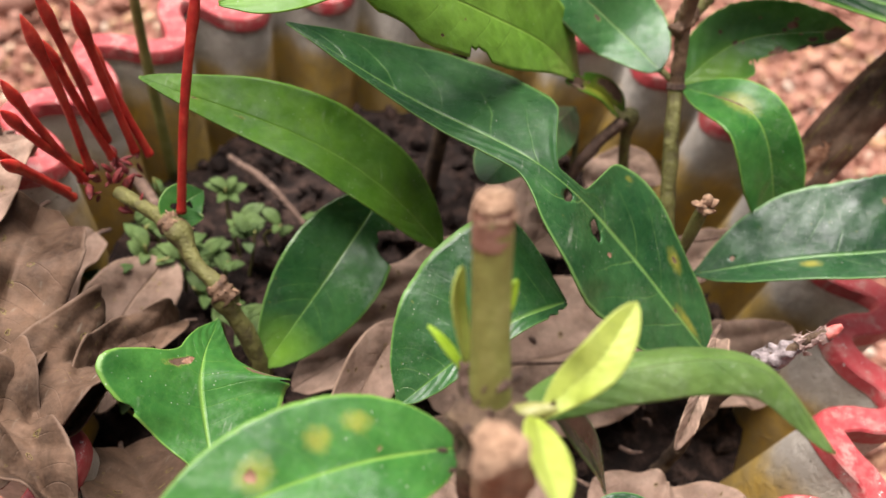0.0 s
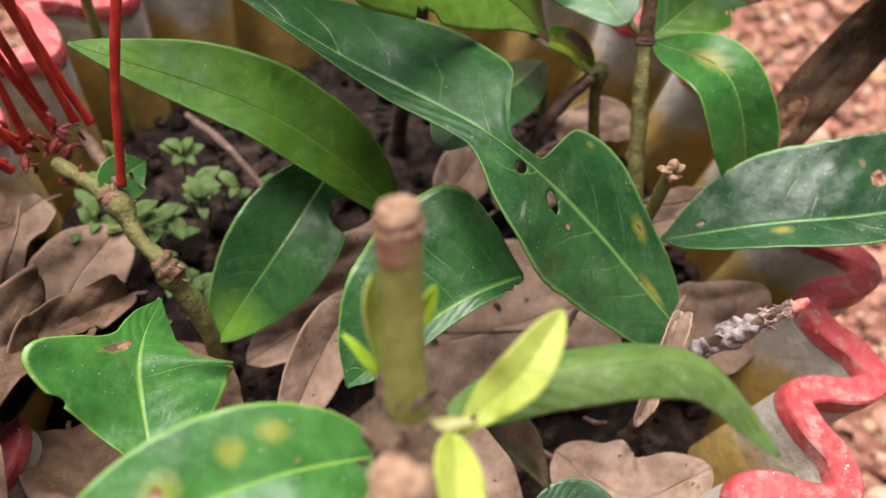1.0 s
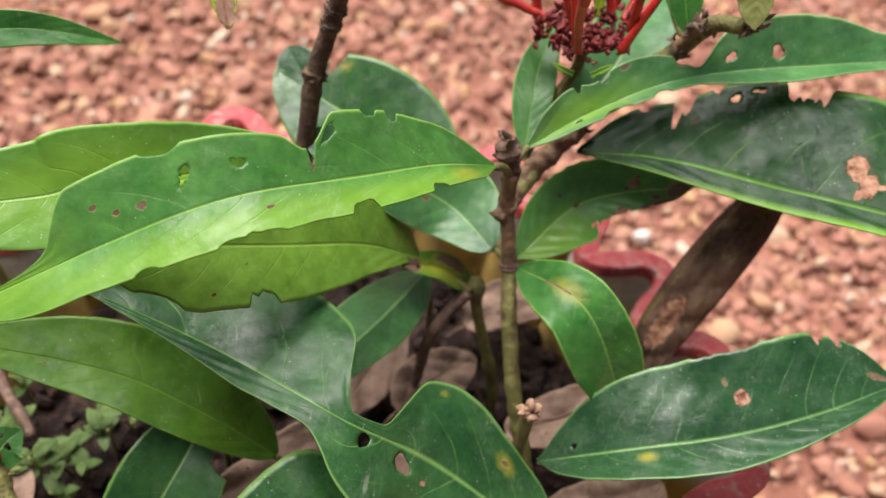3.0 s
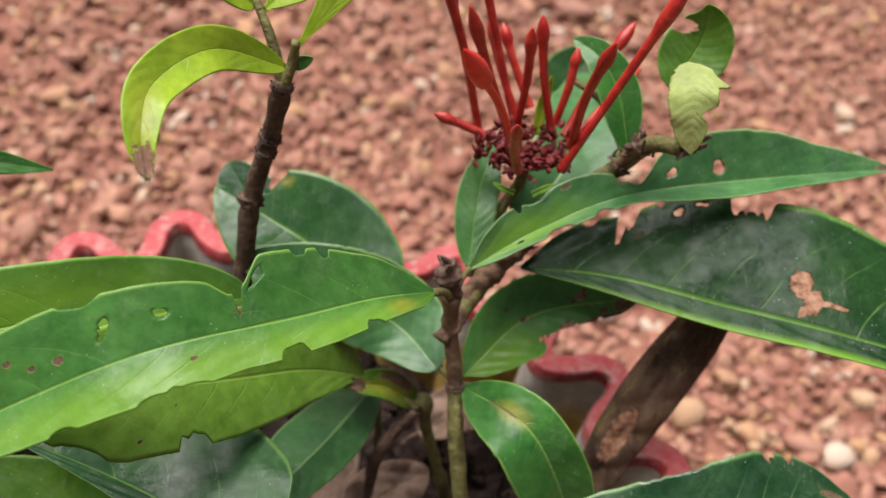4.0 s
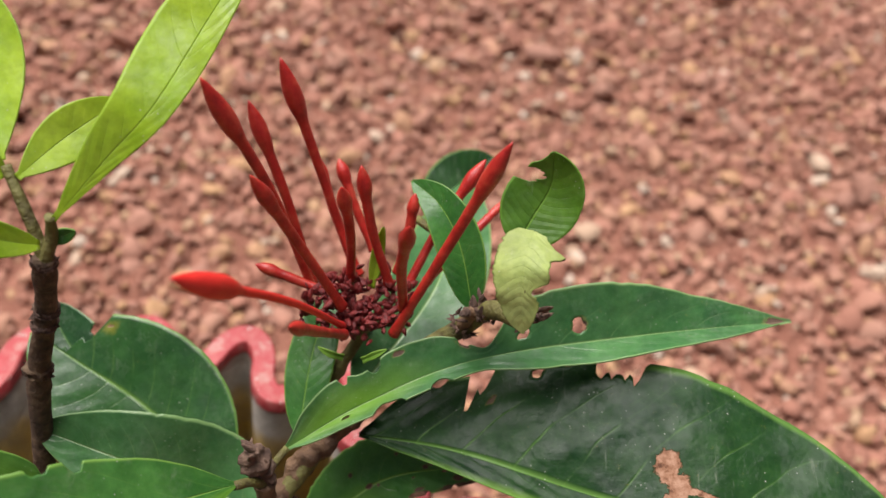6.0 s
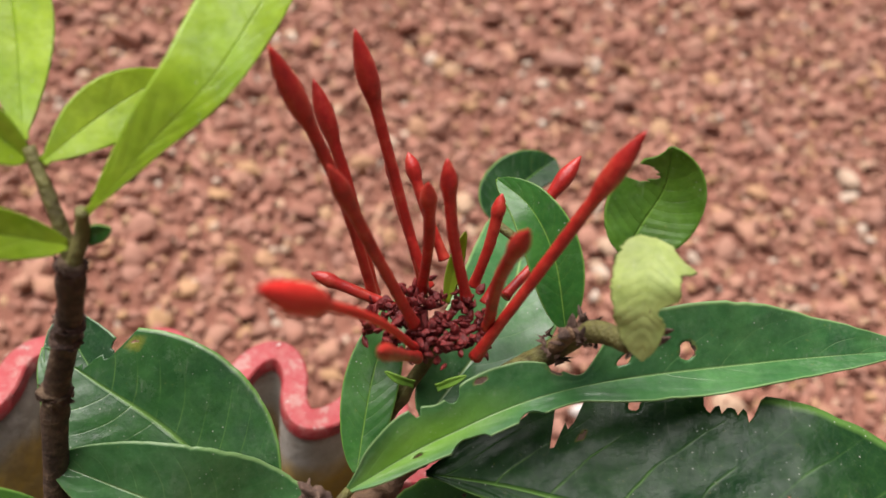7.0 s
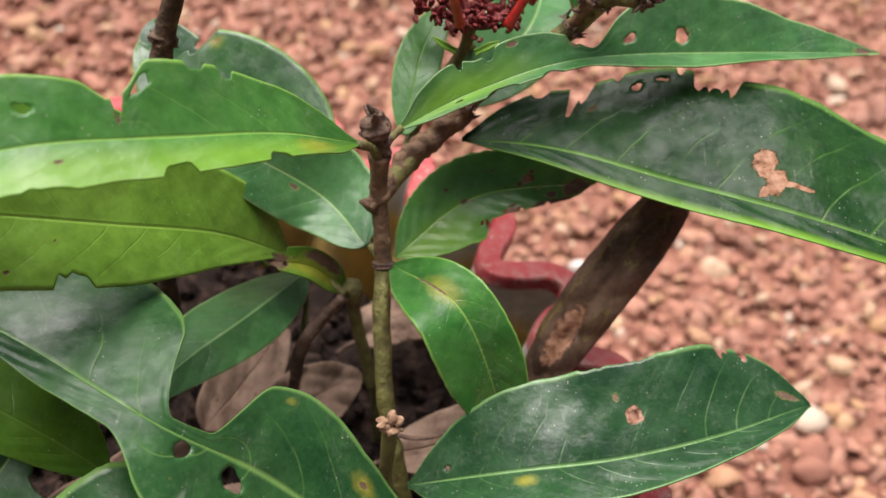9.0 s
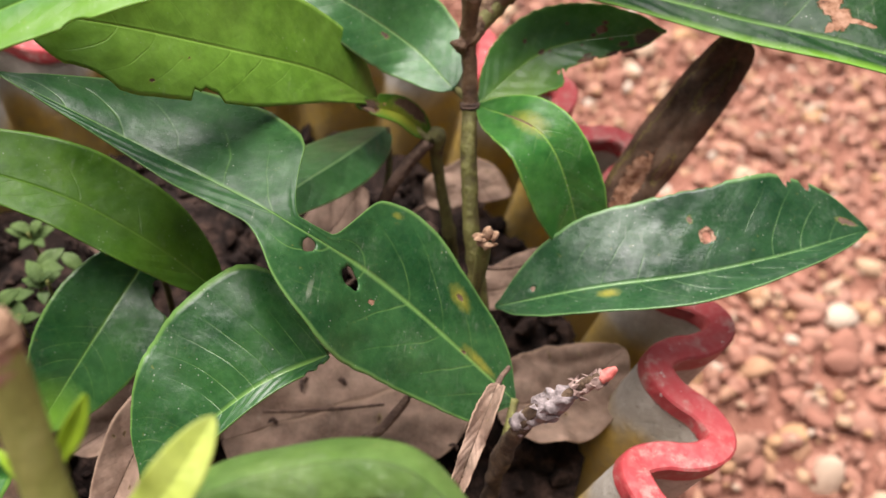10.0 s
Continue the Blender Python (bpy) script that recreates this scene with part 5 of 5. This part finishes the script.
leaf(lobed, [(0.0080, 0.1120, 0.2100), (-0.0012, 0.1334, 0.2153), (-0.0032, 0.1528, 0.2098)], 0.0210, LEAF_MID, face=(0.95, 0.95), fold=8, wave=0.10,
     table=((0, 0.0015, 0.0015), (0.12, 0.0060, 0.0105), (0.28, 0.0125, 0.0165), (0.40, 0.0200, 0.0190), (0.50, 0.0250, 0.0200), (0.545, 0.0190, 0.0198), (0.575, 0.0105, 0.0196), (0.63, 0.0062, 0.0186), (0.68, 0.0054, 0.0135), (0.72, 0.0052, 0.0070), (0.84, 0.0036, 0.0046), (1, 0, 0)),
     bites=((-1, 0.55, 0.02, 0.12), (1, 0.36, 0.02, 0.10)), stains_and_light=(("brown", 0.58, 0.42, 0.045, 0.16), ("brown", 0.64, -0.78, 0.05, 0.22), ("scar", 0.60, 0.36, 0.03, 0.10)), seed=78)
tube("stem", lobed, [(0.0040, 0.1180, 0.150), (0.0060, 0.1140, 0.1850), (0.0080, 0.1120, 0.2100)], [0.0014, 0.0012, 0.0012], GREEN_STEM, n=16, seed=79)
far = thing("seedling", (-0.058, 0.25, 0.16), "narrow green leaf at the pot's edge", "weed")
leaf(far, [(-0.0560, 0.2500, 0.2860), (-0.0252, 0.2609, 0.2851), (-0.0042, 0.2675, 0.2788)], 0.0048, LEAF_MID, face=(0.8, 0.8), fold=12, seed=80)
tube("stem", far, [(-0.0500, 0.2480, 0.150), (-0.0570, 0.2490, 0.2300), (-0.0560, 0.2500, 0.2860)], [0.0018, 0.0016, 0.0012], GREEN_STEM, n=20, seed=81)

# ---- stub with a red tip ----
stub = thing("pruned_stem", (0.123, 0.164, 0.155), "short ashen pruned twig with a pinkish red tip", "twig")
tube("stem", stub, [(0.1230, 0.1645, 0.150), (0.1230, 0.1641, 0.1850), (0.1246, 0.1634, 0.2120), (0.1321, 0.1649, 0.2250), (0.1390, 0.1665, 0.2325)], [0.0021, 0.0020, 0.0023, 0.0017, 0.0014], BARK, seed=82, rough=0.25, n=70, m=14)
tube("crust", stub, [(0.1240, 0.1635, 0.2105), (0.1262, 0.1637, 0.2155), (0.1300, 0.1644, 0.2215), (0.1338, 0.1653, 0.2268)], [0.0021, 0.0023, 0.0021, 0.0029, 0.0030, 0.0022, 0.0016], ASH, n=44, m=18, seed=83, rough=0.30, label="ashen grey crusted bark")
tube("crust", stub, [(0.1332, 0.1652, 0.2258), (0.1362, 0.1658, 0.2292), (0.1390, 0.1665, 0.2325)], [0.0015, 0.0016, 0.0014, 0.0018, 0.0014], TIP_BARK, n=30, m=16, seed=84, rough=0.25, label="pinkish brown flaking bark")
scales(stub, (0.1292, 0.1642, 0.2205), 16, 0.0016, (0.0014, 0.0012, 0.0012), ASH, 84, fat=0.7, name="bud_scale", label="ashen grey bud scales")
flakes(stub, (0.1290, 0.1642, 0.2200), (0.6, 0.1, 0.8), 0.0026, 14, 150, ASH)
flakes(stub, (0.1345, 0.1655, 0.2275), (0.6, 0.1, 0.8), 0.0020, 12, 151, TIP_BARK)
flakes(stub, (0.1378, 0.1661, 0.2310), (0.6, 0.1, 0.8), 0.0016, 10, 155, TIP_BARK)
tube("tip", stub, [(0.1385, 0.1663, 0.2318), (0.1400, 0.1668, 0.2335), (0.1412, 0.1671, 0.2348)], [0.0013, 0.0015, 0.0006], PINK_TIP, n=12, seed=86, rough=0.15, label="pinkish red bud tip")


# ---- dead leaves on the soil ----
def dead(ctrl, w, label, seed, **kw):
    ob = thing("dead_leaf", tuple(ctrl[0]), label, "dead leaf", "dead leaves")
    opts = dict(face=(0.35, 0.45), fold=9, shape=(0.8, 0.55), wave=0.10, name="blade", crumple=0.0011)
    opts.update(kw)
    mat = opts.pop("mat", LEAF_DEAD)
    rg = np.random.default_rng(seed)
    opts["stains_and_light"] = tuple(("brown", rg.uniform(0.1, 0.9), rg.uniform(-0.8, 0.8), rg.uniform(0.006, 0.02), rg.uniform(0.02, 0.07)) for _ in range(9))
    a, b = np.array(ctrl[0]), np.array(ctrl[1])
    e = a + unit(a - b) * 0.008
    tube("leaf_stalk", ob, [e + np.array((0.001, 0.0, -0.001)), (a + e) / 2, a + (b - a) * 0.08], [0.0006, 0.0007, 0.0008], DRY, n=10, m=6, seed=seed)
    leaf(ob, ctrl, w, mat, mat, seed=seed, **opts)


dead([(0.112, 0.200, 0.174), (0.085, 0.186, 0.172), (0.050, 0.170, 0.168)], 0.026, "large flat grey-brown dead leaf on the soil", 90, shape=(0.8, 0.4), wave=0.05)
dead([(0.122, 0.186, 0.176), (0.145, 0.198, 0.172), (0.160, 0.210, 0.180)], 0.0155, "buff brown dead leaf lying by the pot wall", 91)
dead([(0.112, 0.222, 0.178), (0.130, 0.226, 0.186), (0.146, 0.236, 0.192)], 0.0085, "brown dead leaf curled under the shrub", 92)
dead([(0.058, 0.226, 0.172), (0.066, 0.243, 0.174), (0.074, 0.262, 0.178)], 0.0095, "smooth buff dead leaf upright on the soil", 93, face=(0.8, 0.8))
dead([(0.076, 0.228, 0.172), (0.085, 0.240, 0.172), (0.100, 0.250, 0.176)], 0.0105, "smooth buff dead leaf on the soil", 94, face=(0.8, 0.8))
dead([(0.062, 0.218, 0.180), (0.040, 0.188, 0.176), (0.014, 0.160, 0.170)], 0.0145, "long brown dead leaf with a folded edge", 95, fold=24)
dead([(0.040, 0.176, 0.190), (0.034, 0.160, 0.186), (0.028, 0.138, 0.176)], 0.0090, "curled brown dead leaf beside a green leaf", 96, fold=34, face=(0.7, 0.8))
dead([(-0.034, 0.196, 0.170), (-0.038, 0.168, 0.172), (-0.034, 0.142, 0.170)], 0.0125, "dull brown dead leaf at the pot's edge", 97, fold=18)
dead([(-0.010, 0.160, 0.166), (0.002, 0.148, 0.168), (0.016, 0.140, 0.166)], 0.0130, "dark brown dead leaf on the soil", 98, mat=LEAF_HUSK)
dead([(-0.058, 0.200, 0.170), (-0.062, 0.180, 0.176), (-0.054, 0.160, 0.170)], 0.0110, "grey brown dead leaf leaning on the wall", 99, fold=26)
dead([(0.044, 0.150, 0.168), (0.070, 0.138, 0.170), (0.092, 0.130, 0.168)], 0.0180, "broad brown dead leaf on the soil", 100)
dead([(0.100, 0.150, 0.168), (0.120, 0.140, 0.172), (0.140, 0.150, 0.176)], 0.0120, "crumpled brown dead leaf near the wall", 101, wave=0.25)
dead([(0.1178, 0.1700, 0.2140), (0.1150, 0.1600, 0.2134), (0.1111, 0.1463, 0.2020)], 0.0036, "narrow twisted grey-brown dead leaf", 102, fold=50, face=(0.9, 0.4, 0.9), wave=0.5, crumple=0.0016, ragged=0.03)
dead([(0.030, 0.112, 0.168), (0.060, 0.108, 0.172), (0.090, 0.112, 0.168)], 0.0140, "brown dead leaf at the pot's near side", 103)
dead([(0.096, 0.268, 0.168), (0.110, 0.276, 0.172), (0.124, 0.276, 0.170)], 0.0090, "small brown dead leaf behind the stem", 104)

dead([(-0.058, 0.176, 0.205), (-0.053, 0.150, 0.208), (-0.046, 0.120, 0.204)], 0.0150, "large dull brown dead leaf lying over the pot's rim", 105, mat=LEAF_HUSK, fold=30, face=(0.6, 0.6), shape=(0.8, 0.45), wave=0.35, crumple=0.0016)
dead([(-0.032, 0.150, 0.190), (-0.036, 0.128, 0.206), (-0.038, 0.100, 0.208)], 0.0130, "broad crumpled brown dead leaf over the rim", 106, mat=LEAF_HUSK, fold=34, face=(0.6, 0.6), wave=0.4, shape=(0.8, 0.45), crumple=0.0016)
dead([(-0.020, 0.165, 0.184), (-0.030, 0.142, 0.196), (-0.028, 0.118, 0.200)], 0.0085, "narrow dry brown dead leaf rolled along its rib", 109, mat=LEAF_HUSK, fold=48, face=(0.7, 0.7), wave=0.4, crumple=0.0020)
dead([(-0.050, 0.130, 0.206), (-0.036, 0.112, 0.212), (-0.016, 0.096, 0.210)], 0.0100, "shrivelled grey-brown dead leaf by the rim", 115, mat=LEAF_HUSK, fold=40, face=(0.6, 0.7), wave=0.45, crumple=0.0016)
dead([(-0.078, 0.200, 0.206), (-0.074, 0.180, 0.214), (-0.062, 0.158, 0.214)], 0.0130, "curled brown dead leaf hanging on the rim", 107, wave=0.3, mat=LEAF_DEAD, fold=30, face=(0.6, 0.7))
dead([(-0.020, 0.128, 0.180), (-0.006, 0.112, 0.190), (0.010, 0.098, 0.200)], 0.0150, "folded brown dead leaf near the pot's edge", 108, mat=LEAF_HUSK, fold=24)


def loose_twig(points, r, seed):
    ob = tube("twig", None, points, [r, r * 1.1, r * 0.7], DRY, n=24, m=8, seed=seed, rough=0.2)
    tagged(ob, "thin dark dry twig lying on the soil", "twig", "twigs")


loose_twig([(0.084, 0.168, 0.178), (0.094, 0.176, 0.182), (0.100, 0.186, 0.188)], 0.0013, 110)
loose_twig([(0.060, 0.176, 0.178), (0.076, 0.178, 0.180), (0.092, 0.182, 0.180)], 0.0005, 111)
loose_twig([(0.112, 0.214, 0.205), (0.120, 0.212, 0.209), (0.127, 0.214, 0.211)], 0.0005, 112)
loose_twig([(-0.062, 0.236, 0.166), (-0.050, 0.222, 0.174), (-0.034, 0.206, 0.172)], 0.0018, 113)
loose_twig([(-0.030, 0.250, 0.166), (-0.012, 0.232, 0.176), (0.004, 0.220, 0.172)], 0.0012, 114)

sc = np.random.default_rng(77)
for i in range(14):
    x, y = sc.uniform(0.045, 0.135), sc.uniform(0.125, 0.205)
    L, a = sc.uniform(0.002, 0.007), sc.uniform(0, 6.28)
    z = 0.1735 + sc.uniform(0, 0.003)
    ob = tube("bark_scrap", None, [(x, y, z), (x + L * 0.5 * math.cos(a), y + L * 0.5 * math.sin(a), z + 0.0008), (x + L * math.cos(a + 0.4), y + L * math.sin(a + 0.4), z)], [0.0005, 0.0007, 0.0003], NODE, n=8, m=6, seed=i, rough=0.2)
    tagged(ob, "tiny dark scrap of bark on the leaf litter", "bark scrap", "bark scraps")

# weeds between the leaves
wr = np.random.default_rng(7)
for i in range(26):
    x, y = wr.uniform(-0.052, 0.010), wr.uniform(0.150, 0.232)
    if i < 3:
        x, y = ((-0.016, 0.215), (-0.020, 0.192), (-0.045, 0.205))[i]
    weed = thing("seedling", (x, y, 0.158), "tiny pale green weed among moss and soil", "weed", "weeds")
    h = wr.uniform(0.008, 0.022)
    tube("stem", weed, [(x, y, 0.154), (x + wr.normal() * 0.002, y - 0.001, 0.158 + h * 0.5), (x + wr.normal() * 0.003, y - 0.002, 0.158 + h)], [0.0006, 0.0005, 0.0004], GREEN_STEM, n=8, m=6, seed=i)
    for k in range(int(wr.integers(3, 7))):
        a, L = k * 2.2 + wr.uniform(0, 1), wr.uniform(0.004, 0.009)
        z = 0.158 + h * wr.uniform(0.5, 1.0)
        p = np.array((x, y - 0.001, z))
        q = p + L * np.array((math.cos(a), math.sin(a), 0.3))
        leaf(weed, [p, (p + q) / 2 + np.array((0, 0, 0.001)), q], L * 0.28, MOSS, MOSS, face=(0.4, 0.4), fold=10, nu=10, nv=4, seed=i * 9 + k, ragged=0.0)


# ---- soil crumbs ----
def pebbles(n, sub, seed, squash=(0.6, 0.95)):
    """n different stones about 1 across: (verts, faces) each."""
    rng = np.random.default_rng(seed)
    bm = bmesh.new()
    bmesh.ops.create_icosphere(bm, subdivisions=sub, radius=0.5)
    base = np.array([v.co[:] for v in bm.verts])
    faces = np.array([[v.index for v in f.verts] for f in bm.faces])
    bm.free()
    made = []
    for _ in range(n):
        d = unit(rng.normal(size=(9, 3)))
        cutd = rng.uniform(0.24, 0.42, 9)
        v = base.copy()
        for a, k in zip(d, cutd):
            over = np.maximum(v @ a - k, 0)
            v -= over[:, None] * a * 0.95
        v *= np.array((rng.uniform(0.8, 1.25), rng.uniform(0.7, 1.0), rng.uniform(*squash)))
        v += rng.normal(size=v.shape) * 0.018
        made.append(v)
    return made, faces


def scatter(name, places, sizes, shapes, faces, mat, seed, smooth=False):
    rng = np.random.default_rng(seed)
    n, k = len(places), len(shapes[0])
    pick = rng.integers(0, len(shapes), n)
    a = rng.uniform(0, 6.28, n)
    tilt = rng.normal(size=(n, 2)) * 0.35
    v = np.stack(shapes)[pick] * sizes[:, None, None]
    c, s = np.cos(a)[:, None], np.sin(a)[:, None]
    x, y, z = v[..., 0] * c - v[..., 1] * s, v[..., 0] * s + v[..., 1] * c, v[..., 2]
    z = z + x * tilt[:, :1] + y * tilt[:, 1:]
    v = np.stack([x, y, z], -1) + places[:, None]
    f = faces[None] + (np.arange(n) * k)[:, None, None]
    me = bpy.data.meshes.new(name)
    vv, ff = v.reshape(-1, 3), f.reshape(-1, 3)
    me.vertices.add(len(vv))
    me.vertices.foreach_set("co", vv.astype(np.float32).ravel())
    me.loops.add(ff.size)
    me.loops.foreach_set("vertex_index", ff.astype(np.int32).ravel())
    me.polygons.add(len(ff))
    me.polygons.foreach_set("loop_start", np.arange(0, ff.size, 3, dtype=np.int32))
    me.polygons.foreach_set("use_smooth", np.full(len(ff), smooth))
    me.materials.append(mat)
    me.update(calc_edges=True)
    me.validate()
    return new(name, me)


crumbs, crumb_faces = pebbles(12, 1, 3)
cr = np.random.default_rng(12)
rr, th = 0.104 * np.sqrt(cr.uniform(0, 1, 700)), cr.uniform(0, 6.28, 700)
spots = np.stack([PC[0] + rr * np.cos(th), PC[1] + rr * np.sin(th), 0.153 + 0.010 * (1 - (rr / 0.11) ** 2)], 1)
tagged(scatter("soil_crumbs", spots, cr.uniform(0.002, 0.011, 700) ** 1.0, crumbs, crumb_faces, SOIL, 4), "crumbs and clods of dark soil", "soil", kind="stuff")

# ---- gravel ----
def ground_sheet():
    edges = np.r_[-2000, -200, -20, -4, np.linspace(-1.5, 2.0, 60), 5, 20, 200, 2000]
    n = len(edges)
    gx, gy = np.meshgrid(edges, edges)
    verts = np.stack([gx.ravel(), gy.ravel(), np.full(gx.size, 0.0035)], 1)
    faces = [(i * n + j, i * n + j + 1, (i + 1) * n + j + 1, (i + 1) * n + j) for i in range(n - 1) for j in range(n - 1)]
    ob = mesh_object("ground", verts, faces, [EARTH])
    return tagged(ob, "red laterite earth under loose gravel", "ground", kind="structure")


ground = ground_sheet()
shapes, stone_faces = pebbles(40, 2, 21, (0.55, 0.9))
small, small_faces = pebbles(40, 1, 22, (0.6, 0.95))
gr = np.random.default_rng(31)


def clear(p, gap=0.012):
    return np.hypot(p[:, 0] - PC[0], p[:, 1] - PC[1]) > 0.097 + gap


step = 0.0100
ix, iy = np.meshgrid(np.arange(-0.75, 1.35, step), np.arange(-0.15, 1.75, step))
p = np.stack([ix.ravel(), iy.ravel()], 1) + gr.normal(size=(ix.size, 2)) * step * 0.33
p = p[clear(p)]
size = np.clip(gr.lognormal(np.log(0.0114), 0.36, len(p)), 0.005, 0.024)
pl = np.c_[p, size * 0.18 + gr.uniform(-0.002, 0.004, len(p))]
close = (p[:, 0] > -0.25) & (p[:, 0] < 0.75) & (p[:, 1] > 0.08) & (p[:, 1] < 1.0)
tagged(scatter("gravel", pl[close], size[close], shapes, stone_faces, STONE_ALL, 5, smooth=True), "loose reddish laterite gravel", "gravel", kind="stuff")
fp = np.stack([gr.uniform(-0.25, 0.75, 15000), gr.uniform(0.08, 1.0, 15000)], 1)
fp = fp[clear(fp)]
fs = np.clip(gr.lognormal(np.log(0.0065), 0.30, len(fp)), 0.0035, 0.011)
tagged(scatter("fine_gravel", np.c_[fp, gr.uniform(0.003, 0.012, len(fp))], fs, small, small_faces, STONE_ALL, 16, smooth=True), "fine grit between the laterite stones", "gravel", kind="stuff")
tagged(scatter("far_gravel", pl[~close], size[~close], small, small_faces, STONE_ALL, 15, smooth=True), "loose reddish laterite gravel further off", "gravel", kind="stuff")
# larger pebbles lying on top; those of the nearest stretch are pieces of their own
q = np.stack([gr.uniform(-0.7, 1.3, 2200), gr.uniform(0.0, 1.7, 2200)], 1)
q = q[clear(q, 0.02)]
qs = np.clip(gr.lognormal(np.log(0.0150), 0.28, len(q)), 0.010, 0.032)
near = (q[:, 0] > 0.0) & (q[:, 0] < 0.50) & (q[:, 1] > 0.30) & (q[:, 1] < 0.80)
idx = np.nonzero(near)[0][:300]
rest = np.setdiff1d(np.arange(len(q)), idx)
tagged(scatter("large_gravel", np.c_[q[rest], qs[rest] * 0.3 + 0.003], qs[rest], shapes, stone_faces, STONE_ALL, 6, smooth=True), "larger laterite pebbles in the gravel", "gravel", kind="stuff")
stone_meshes = []
for v in shapes[:24]:
    me = bpy.data.meshes.new("stone")
    me.from_pydata([tuple(x) for x in v], [], [tuple(int(k) for k in f) for f in stone_faces])
    me.materials.append(STONE_ONE)
    me.polygons.foreach_set("use_smooth", np.ones(len(me.polygons), bool))
    stone_meshes.append(me)
for n, i in enumerate(idx):
    ob = new("stone", stone_meshes[n % 24])
    ob.parent = ground
    s = float(qs[i])
    ob.matrix_basis = pose(float(q[i][0]), float(q[i][1]), s * 0.3 + 0.003, gr.normal() * 14, gr.normal() * 14, gr.uniform(0, 360)) @ Matrix.Diagonal((s, s, s, 1))
# the gravel thins out further off
gx, gy = np.meshgrid(np.arange(-2.4, 3.0, 0.022), np.arange(-1.9, 3.5, 0.022))
w = np.stack([gx.ravel(), gy.ravel()], 1) + gr.normal(size=(gx.size, 2)) * 0.008
inside = (w[:, 0] > -0.75) & (w[:, 0] < 1.35) & (w[:, 1] > -0.15) & (w[:, 1] < 1.75)
off = np.hypot(w[:, 0] - 0.3, w[:, 1] - 0.8)
w = w[~inside & (gr.uniform(0, 1, len(w)) < np.clip((2.7 - off) / 1.3, 0, 1))]
wide = np.clip(gr.lognormal(np.log(0.019), 0.25, len(w)), 0.011, 0.032)
tagged(scatter("sparse_gravel", np.c_[w, wide * 0.2], wide, small, small_faces, STONE_ALL, 9), "loose reddish laterite gravel thinning out", "gravel", kind="stuff")
straw = tube("twig", None, [(-0.115, 0.395, 0.020), (-0.06, 0.405, 0.018), (0.01, 0.425, 0.017)], [0.0009, 0.0008, 0.0006], DRY, n=24, m=6, seed=120)
tagged(straw, "thin dry twig lying on the gravel", "twig", "twigs")
straw2 = tube("straw", None, [(-0.075, 0.385, 0.018), (-0.080, 0.405, 0.020), (-0.084, 0.425, 0.018)], [0.0016, 0.0016, 0.0014], CUT_WOOD, n=12, m=6, seed=121)
tagged(straw2, "pale piece of straw on the gravel", "straw")

pebble = mesh_object("white_pebble", [Vector(v) * 0.014 + Vector((0.210, 0.459, 0.013)) for v in shapes[3]], [tuple(int(k) for k in f) for f in stone_faces], [WHITE_STONE])
tagged(pebble, "small white pebble among the red gravel", "pebble")
